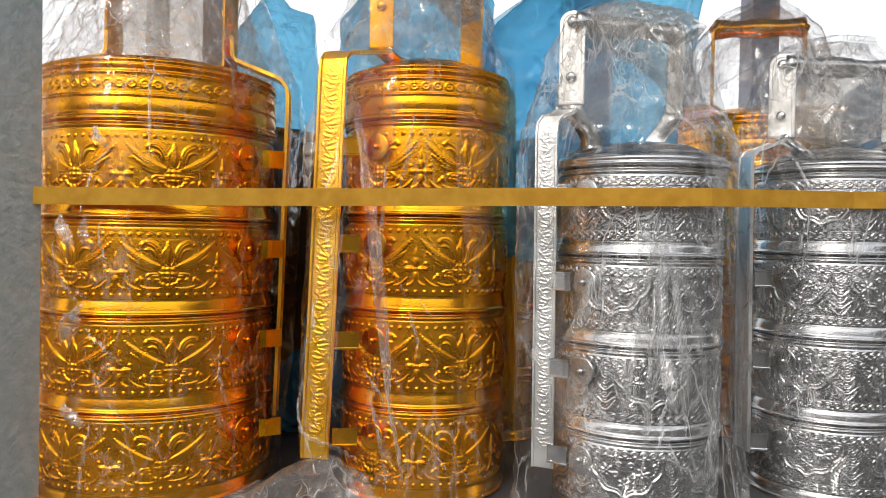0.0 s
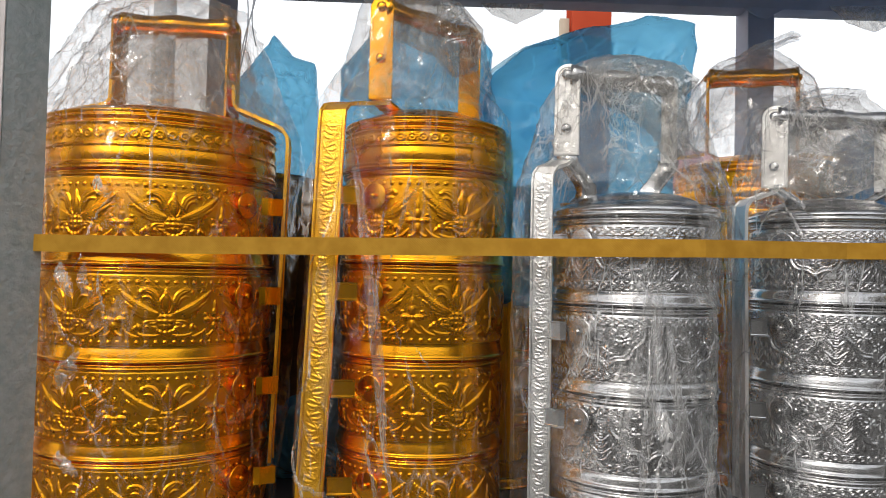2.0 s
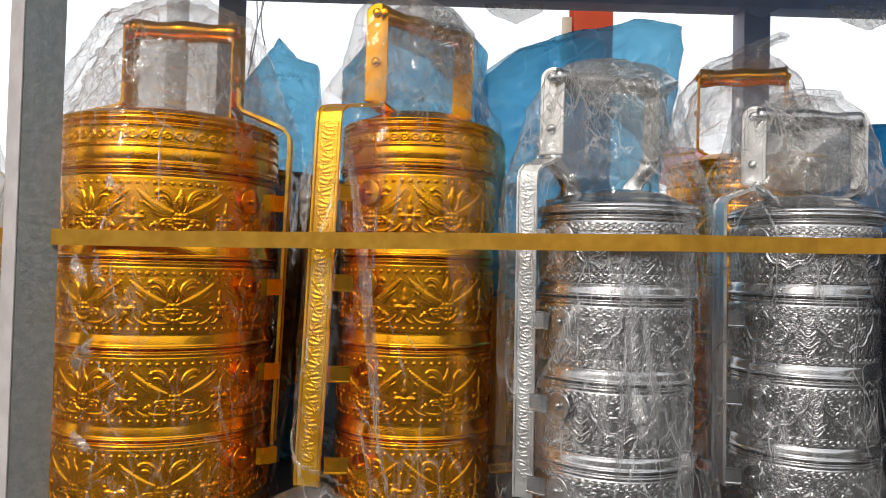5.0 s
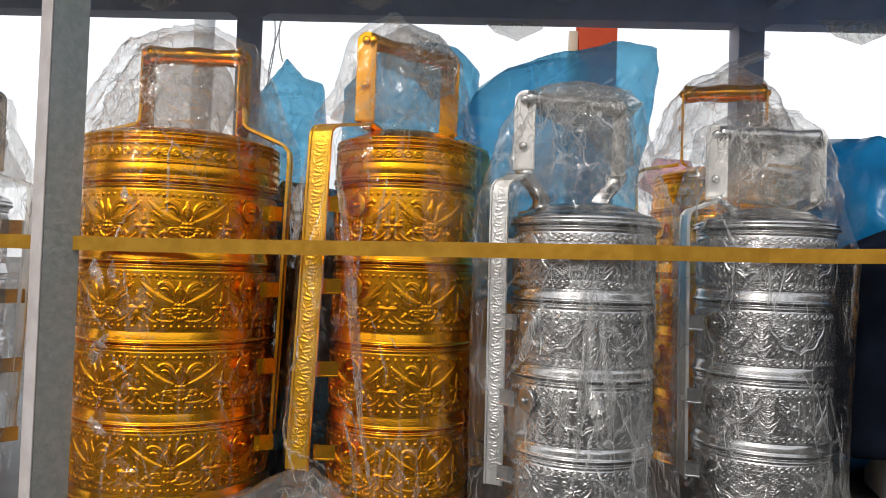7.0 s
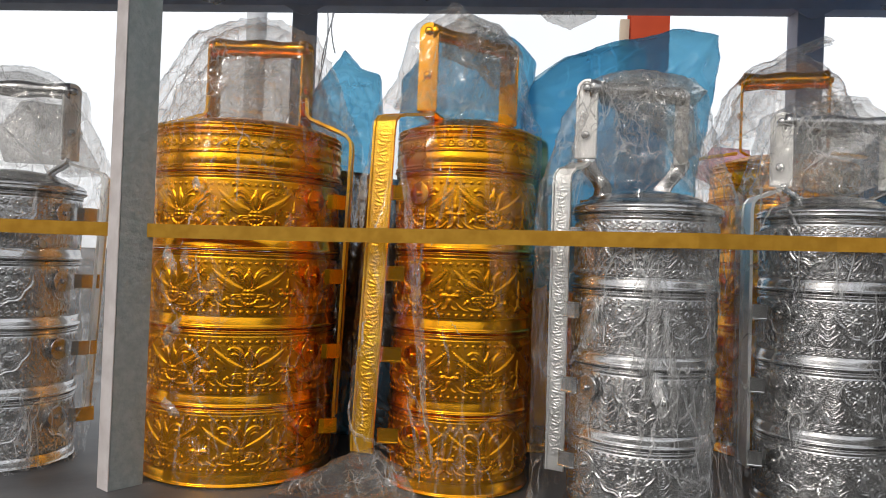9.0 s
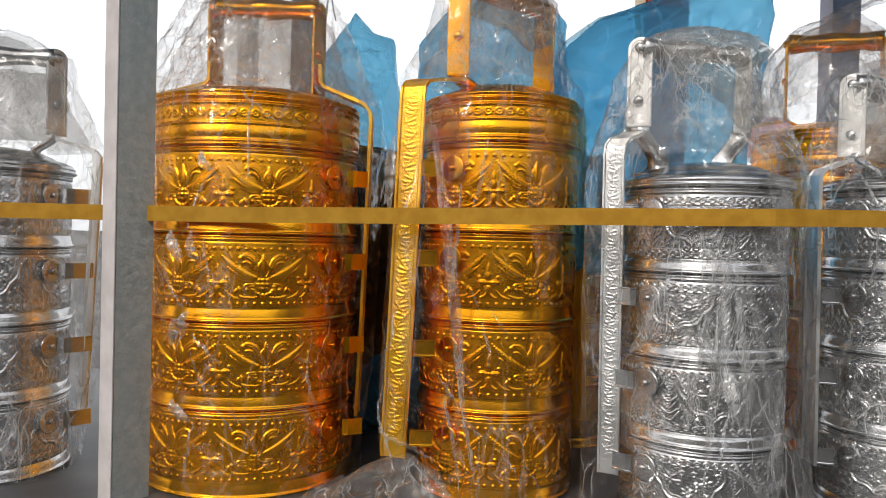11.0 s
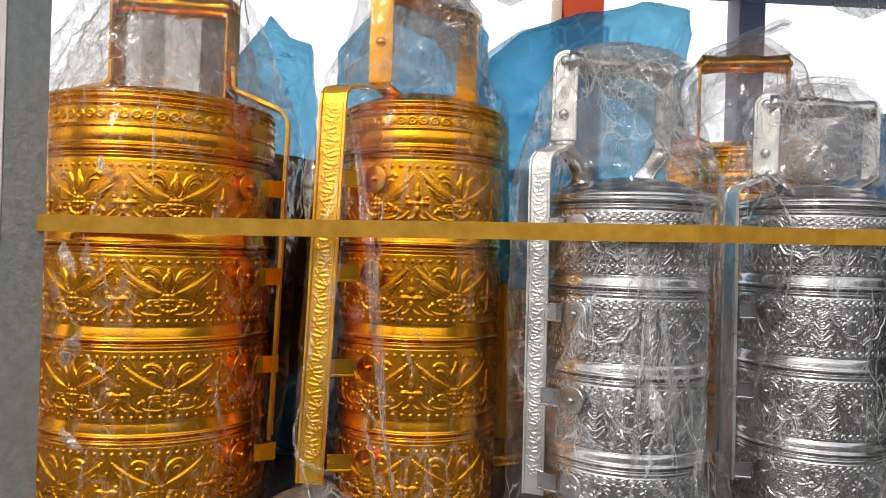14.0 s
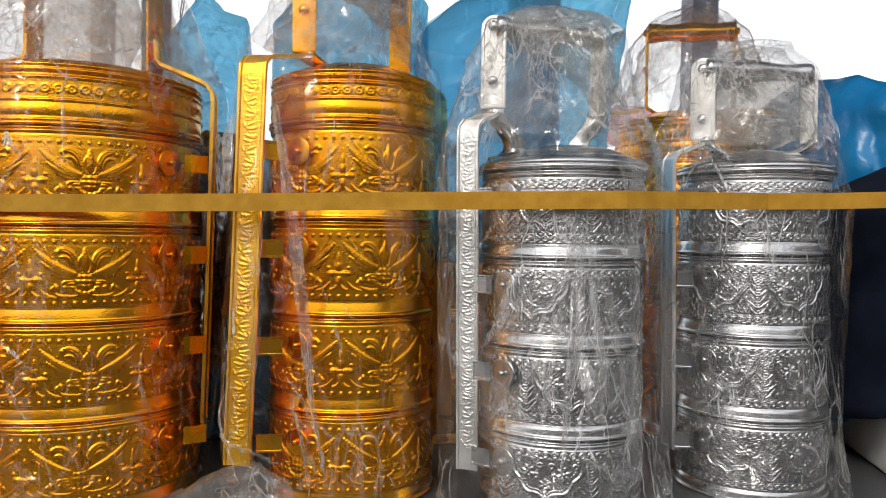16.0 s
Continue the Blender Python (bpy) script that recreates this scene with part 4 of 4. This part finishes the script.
tiffin_carrier((*S0, SHELF), 0.0550, 0.0595, 4, 0.0095, 12, -55, False, silver_relief, 6, -60, "silver aluminium tiffin carrier reflecting its gold neighbour",
               (0.070, 0.079), 0.018, 0.045, 0.012, 0.046, 0.085, 0.0170, clasp_az=-12, tab_to=(0.0775, 0.012), arm_twist=-40, step=0.0006, chased=False)
tiffin_carrier((*G3, SHELF), 0.0740, 0.0665, 4, 0.042, 170, -110, True, gold_relief, 9, -110, "gold tiffin carrier with a tall narrow handle",
               (0.082, 0.092), 0.010, 0.045, 0.008, 0.044, 0.094, 0.008, clasp_az=200, grip_r=0.0092, step=0.0013, chased=False)
tiffin_carrier((*G4, SHELF), 0.0600, 0.0580, 3, 0.038, 150, -95, True, gold_relief, 6, -90, "short gold tiffin carrier half hidden in the second row",
               (0.080, 0.085), 0.020, 0.045, 0.005, 0.044, 0.060, 0.019, clasp_az=200, step=0.0013, chased=False)
# shade between the gold carriers, made as a puffed dark brown sheet
crumpled("cloth_and_gap_shade", "added dark brown sheet standing in for shade between the rows", [(-0.24, 1.214), (-0.24, 1.40), (-0.16, 1.50), (-0.09, 1.49), (0.0, 1.42), (0.0, 1.214)], 0.69, 0.035, BROWN, 25, 0.018, 0.05, category="cloth")

# added dark sheet: keeps light from behind out of the silver carriers' gaps
crumpled("cloth_and_gap_shade", "added dark sheet that blocks back light behind the silver carriers", [(0.10, 1.214), (0.10, 1.42), (0.16, 1.46), (0.30, 1.45), (0.40, 1.44), (0.40, 1.214)], 0.86, 0.03, DARK, 26, 0.018, 0.05, category="cloth")


# ---- bags over the carriers ----
def polar(c, az, r, k=0.0):
    a = radians(az)
    return c[0] + r * math.cos(a), c[1] + r * math.sin(a)


def discs(c, R, bars, rad=0.012, extra=()):
    return [(c[0], c[1], R)] + [(*polar(c, az, r), rad) for az, r in bars] + list(extra)


bag("clear_bag", "loose clear plastic bag pulled over a gold carrier", [
    (SHELF + 0.004, discs(G1, 0.0905, [])), (1.30, discs(G1, 0.0890, [(10, 0.088), (190, 0.088)])), (1.47, discs(G1, 0.0900, [(10, 0.096), (190, 0.096)])),
    (1.515, discs(G1, 0.0890, [(10, 0.090), (190, 0.092)])), (1.55, discs(G1, 0.06, [(10, 0.072), (195, 0.074)])), (1.585, discs(G1, 0.03, [(10, 0.058), (195, 0.052)])),
    (1.608, [(*polar(G1, 10, 0.042), 0.014), (*polar(G1, 195, 0.034), 0.014)]), (1.620, [(G1[0] + 0.01, G1[1], 0.020)]), (1.624, [(G1[0] + 0.01, G1[1], 0.002)])], FILM, 3, 0.010, 0.040, neck=1.522, loose=22,
    fans=[(-112, 1.408, -106, 1.385, 0.0055), (-99, 1.408, -98, 1.382, 0.0040), (-104, 1.345, -112, 1.325, 0.0055), (-100, 1.350, -106, 1.335, 0.0035), (-108, 1.285, -100, 1.270, 0.0045), (-95, 1.465, -92, 1.450, 0.0035)])
bag("clear_bag", "tall clear plastic bag drawn tight over a gold carrier", [
    (SHELF + 0.004, discs(G2, 0.070, [(226, 0.090)], 0.018)), (1.30, discs(G2, 0.066, [(226, 0.098)], 0.013)), (1.47, discs(G2, 0.066, [(226, 0.092)], 0.012)),
    (1.525, discs(G2, 0.064, [(226, 0.090)], 0.010)), (1.56, discs(G2, 0.03, [(222, 0.062), (42, 0.052)])), (1.60, [(*polar(G2, 222, 0.050), 0.013), (*polar(G2, 42, 0.040), 0.013)]),
    (1.618, [(*polar(G2, 222, 0.034), 0.012), (*polar(G2, 42, 0.014), 0.012)]), (1.628, [(*polar(G2, 222, 0.02), 0.008)]), (1.632, [(*polar(G2, 222, 0.02), 0.002)])], FILM, 11, 0.006, 0.04, neck=1.535,
    fans=[(-112, 1.505, -62, 1.235, 0.0030), (-108, 1.500, -68, 1.300, 0.0018), (-138, 1.480, -140, 1.425, 0.0060), (-140, 1.270, -100, 1.250, 0.0020), (-150, 1.300, -120, 1.235, 0.0014)], loose=22)
bag("clear_bag", "clear plastic bag with long creases over a silver carrier", [
    (SHELF + 0.004, discs(S1, 0.072, [(198, 0.075)], 0.014, [(0.205, 0.53, 0.015)])), (1.30, discs(S1, 0.062, [(198, 0.080)], 0.012, [(0.203, 0.53, 0.012)])), (1.43, discs(S1, 0.062, [(198, 0.083)], 0.010, [(0.206, 0.53, 0.012)])),
    (1.47, discs(S1, 0.060, [(198, 0.080)], 0.010, [(0.195, 0.53, 0.012)])), (1.51, discs(S1, 0.03, [(198, 0.064), (18, 0.046)], 0.012)), (1.55, [(*polar(S1, 198, 0.046), 0.012), (*polar(S1, 18, 0.036), 0.012)]),
    (1.562, [(*polar(S1, 198, 0.030), 0.010), (*polar(S1, 18, 0.022), 0.010)]), (1.567, [(S1[0], S1[1], 0.003)])], FILM_MILKY, 23, 0.007, 0.035, neck=1.475,
    fans=[(-88, 1.412, -116, 1.262, 0.0024), (-84, 1.410, -100, 1.250, 0.0034), (-82, 1.408, -92, 1.300, 0.0030), (-80, 1.408, -72, 1.275, 0.0034), (-76, 1.405, -55, 1.290, 0.0022), (-86, 1.405, -128, 1.310, 0.0022), (-60, 1.470, -40, 1.330, 0.0022),
          (-52, 1.475, -30, 1.360, 0.0020), (-70, 1.485, -38, 1.430, 0.0024), (-122, 1.385, -146, 1.330, 0.0050), (-84, 1.330, -78, 1.290, 0.0060), (-98, 1.345, -92, 1.318, 0.0050), (-74, 1.352, -70, 1.300, 0.0040)], loose=24)
bag("clear_bag", "clear plastic bag crumpled round a silver carrier", [
    (SHELF + 0.004, discs(S2, 0.068, [])), (1.30, discs(S2, 0.060, [(186, 0.066)], 0.010, [(0.352, 0.56, 0.014)])), (1.43, discs(S2, 0.061, [(186, 0.068)], 0.010, [(0.356, 0.56, 0.015)])),
    (1.475, discs(S2, 0.058, [(186, 0.064)], 0.010)), (1.51, discs(S2, 0.045, [(186, 0.052), (6, 0.048)], 0.012)), (1.54, [(*polar(S2, 186, 0.042), 0.012), (*polar(S2, 6, 0.034), 0.014)]),
    (1.552, [(S2[0], S2[1], 0.026)]), (1.557, [(S2[0], S2[1], 0.003)])], FILM_MILKY, 37, 0.007, 0.035, neck=1.475)
bag("clear_bag", "clear plastic bag over a silver carrier", [
    (SHELF + 0.004, discs(S0, 0.066, [])), (1.30, discs(S0, 0.060, [(15, 0.074)], 0.010)), (1.43, discs(S0, 0.061, [(15, 0.080)], 0.010)),
    (1.475, discs(S0, 0.058, [(15, 0.074)], 0.010)), (1.52, discs(S0, 0.045, [(15, 0.050), (195, 0.056)], 0.012)), (1.548, [(*polar(S0, 15, 0.042), 0.012), (*polar(S0, 195, 0.04), 0.016)]),
    (1.562, [(S0[0], S0[1], 0.028)]), (1.568, [(S0[0], S0[1], 0.003)])], FILM_MILKY, 41, 0.007, 0.035, neck=1.475)
bag("clear_bag", "knotted clear plastic bag over a gold carrier", [
    (SHELF + 0.004, discs(G3, 0.084, [])), (1.50, discs(G3, 0.082, [(170, 0.094)], 0.008)), (1.53, discs(G3, 0.080, [(170, 0.09)], 0.008)), (1.57, discs(G3, 0.070, [])), (1.605, discs(G3, 0.058, [])),
    (1.63, discs(G3, 0.038, [])), (1.643, [(G3[0] + 0.004, G3[1], 0.012)]), (1.652, [(G3[0] + 0.012, G3[1], 0.006)]), (1.664, [(G3[0] + 0.040, G3[1], 0.009)]), (1.668, [(G3[0] + 0.044, G3[1], 0.002)])], FILM, 53, 0.010, 0.045, neck=1.55)

# wrap left round the handles
crumpled("foam_wrap", "crumpled white foam wrap tucked under a handle", [(-0.262, 1.530), (-0.19, 1.528), (-0.176, 1.565), (-0.188, 1.592), (-0.225, 1.596), (-0.258, 1.590), (-0.268, 1.56)], 0.585, 0.020, FILM_CRUMPLED, 5, 0.010, 0.025, category="packaging")
crumpled("foam_wrap", "crumpled white foam wrap tucked under a handle", [(-0.445, 1.482), (-0.385, 1.480), (-0.37, 1.51), (-0.38, 1.535), (-0.43, 1.54), (-0.455, 1.51)], 0.545, 0.018, FILM_CRUMPLED, 6, 0.010, 0.025, category="packaging")
crumpled("film_wrap", "creased clear film bunched round a silver grip", [(0.098, 1.540), (0.130, 1.526), (0.152, 1.510), (0.165, 1.490), (0.178, 1.500), (0.172, 1.535), (0.184, 1.550), (0.165, 1.562), (0.130, 1.568), (0.100, 1.562)], 0.524, 0.020, FILM_CRUMPLED, 8, 0.007, 0.02, category="packaging")
crumpled("film_wrap", "creased clear film bunched round a silver grip", [(0.262, 1.480), (0.31, 1.472), (0.343, 1.485), (0.345, 1.515), (0.325, 1.54), (0.285, 1.545), (0.262, 1.52)], 0.572, 0.02, FILM_CRUMPLED, 9, 0.008, 0.022, category="packaging")
crumpled("film_wrap", "creased clear film bunched round a gold grip", [(-0.040, 1.590), (-0.01, 1.578), (0.008, 1.560), (0.026, 1.566), (0.030, 1.598), (0.012, 1.618), (-0.015, 1.628), (-0.040, 1.616)], 0.57, 0.020, FILM_CRUMPLED, 10, 0.007, 0.02, category="packaging")

# ---- blue bags and cloths in the second row ----
crumpled("blue_bag", "thin sky-blue plastic bag standing up in a peak", [(-0.215, 1.42), (-0.214, 1.58), (-0.1690, 1.640), (-0.150, 1.620), (-0.128, 1.612), (-0.124, 1.575), (-0.115, 1.42)], 0.72, 0.035, FILM_BLUE, 14, 0.020, 0.06)
crumpled("blue_bag", "thin sky-blue plastic bag behind a gold carrier", [(-0.10, 1.40), (-0.10, 1.60), (-0.06, 1.645), (-0.012, 1.653), (0.022, 1.648), (0.045, 1.622), (0.046, 1.585), (0.050, 1.54), (0.05, 1.40)], 0.70, 0.035, FILM_BLUE, 15, 0.018, 0.06)
crumpled("blue_bag", "large thin sky-blue plastic bag with a pointed corner", [(0.030, 1.38), (0.033, 1.55), (0.041, 1.583), (0.066, 1.604), (0.118, 1.624), (0.150, 1.627), (0.179, 1.637), (0.2185, 1.631), (0.216, 1.572), (0.203, 1.505), (0.195, 1.38)], 0.635, 0.035, FILM_BLUE, 16, 0.020, 0.07)
crumpled("blue_bag", "pale blue film edge behind a larger bag", [(0.020, 1.42), (0.024, 1.57), (0.045, 1.603), (0.075, 1.622), (0.125, 1.636), (0.160, 1.630), (0.120, 1.42)], 0.69, 0.015, FILM_PALE, 17, 0.012, 0.06)
crumpled("pink_bag", "pale pink plastic film under a gold handle", [(0.238, 1.52), (0.262, 1.556), (0.305, 1.552), (0.31, 1.515), (0.27, 1.505)], 0.84, 0.012, FILM_PINK, 18, 0.010, 0.04)
crumpled("blue_bag", "blue plastic slumped on the shelf between two gold carriers", [(-0.16, 1.215), (-0.15, 1.30), (-0.10, 1.32), (-0.06, 1.27), (-0.06, 1.215)], 0.68, 0.03, FILM_BLUE, 19, 0.015, 0.05)
crumpled("blue_tarp", "glossy blue tarpaulin bundle at the end of the row", [(0.40, 1.215), (0.395, 1.40), (0.402, 1.545), (0.428, 1.568), (0.455, 1.542), (0.52, 1.536), (0.64, 1.545), (0.95, 1.54), (0.95, 1.215)], 0.74, 0.20, TARP, 20, 0.050, 0.10, category="tarpaulin")
crumpled("cloth_and_gap_shade", "dark navy cloth heaped under the tarpaulin", [(0.372, 1.262), (0.376, 1.44), (0.46, 1.480), (0.60, 1.48), (0.90, 1.46), (0.90, 1.262)], 0.600, 0.17, DARK, 21, 0.025, 0.08, category="cloth")
crumpled("film_scrap", "crumpled clear film bunched on the shelf", [(-0.155, 1.214), (-0.140, 1.226), (-0.118, 1.232), (-0.096, 1.248), (-0.072, 1.256), (-0.045, 1.242), (-0.03, 1.214)], 0.480, 0.016, FILM_TOP, 22, 0.016, 0.03, category="packaging")
tagged(part("white_carton", box_bm((0.16, 0.12, 0.045), (0.50, 0.60, SHELF + 0.024), radians(-12), 0.002), CARTON), "low white carton lying on the shelf", "carton")
for x, y, z, s, k in ((0.080, 0.955, 1.748, 0.045, 61), (-0.40, 0.86, 1.752, 0.05, 62), (-0.10, 0.80, 1.735, 0.045, 63), (0.55, 0.96, 1.75, 0.05, 64)):
    crumpled("film_scrap", "scrap of clear film hanging from the upper shelf", [(x - s, z + 0.02), (x - s * 0.5, z - 0.002), (x + s * 0.2, z - 0.014), (x + s, z + 0.004), (x + s, z + 0.022)], y, 0.004, FILM_CRUMPLED, k, 0.006, 0.03, category="packaging")

# ---- strap ----
strap_pts = [(-0.75, 0.512, 1.4195), (-0.42, 0.462, 1.4198), (-0.30, 0.4775, 1.4200), (-0.262, 0.4795, 1.4203), (-0.20, 0.4745, 1.4205), (-0.088, 0.4735, 1.4222), (0.02, 0.4650, 1.4240), (0.128, 0.4555, 1.4254), (0.165, 0.4570, 1.4262), (0.275, 0.4980, 1.4284), (0.32, 0.5010, 1.4293), (0.37, 0.4960, 1.4308), (0.45, 0.455, 1.433), (0.75, 0.39, 1.438)]
path = []
for p, q in zip(strap_pts, strap_pts[1:]):
    for s in range(6):
        path.append([p[i] + (q[i] - p[i]) * s / 6 for i in range(3)])
path.append(list(strap_pts[-1]))
tagged(part("strap", strip_bm(path, 0.0112, 0.0012, (0, 0, 1), 0.0002), WEBBING, smooth=False), "flat yellow-brown woven strap stretched across the carriers", "strap")
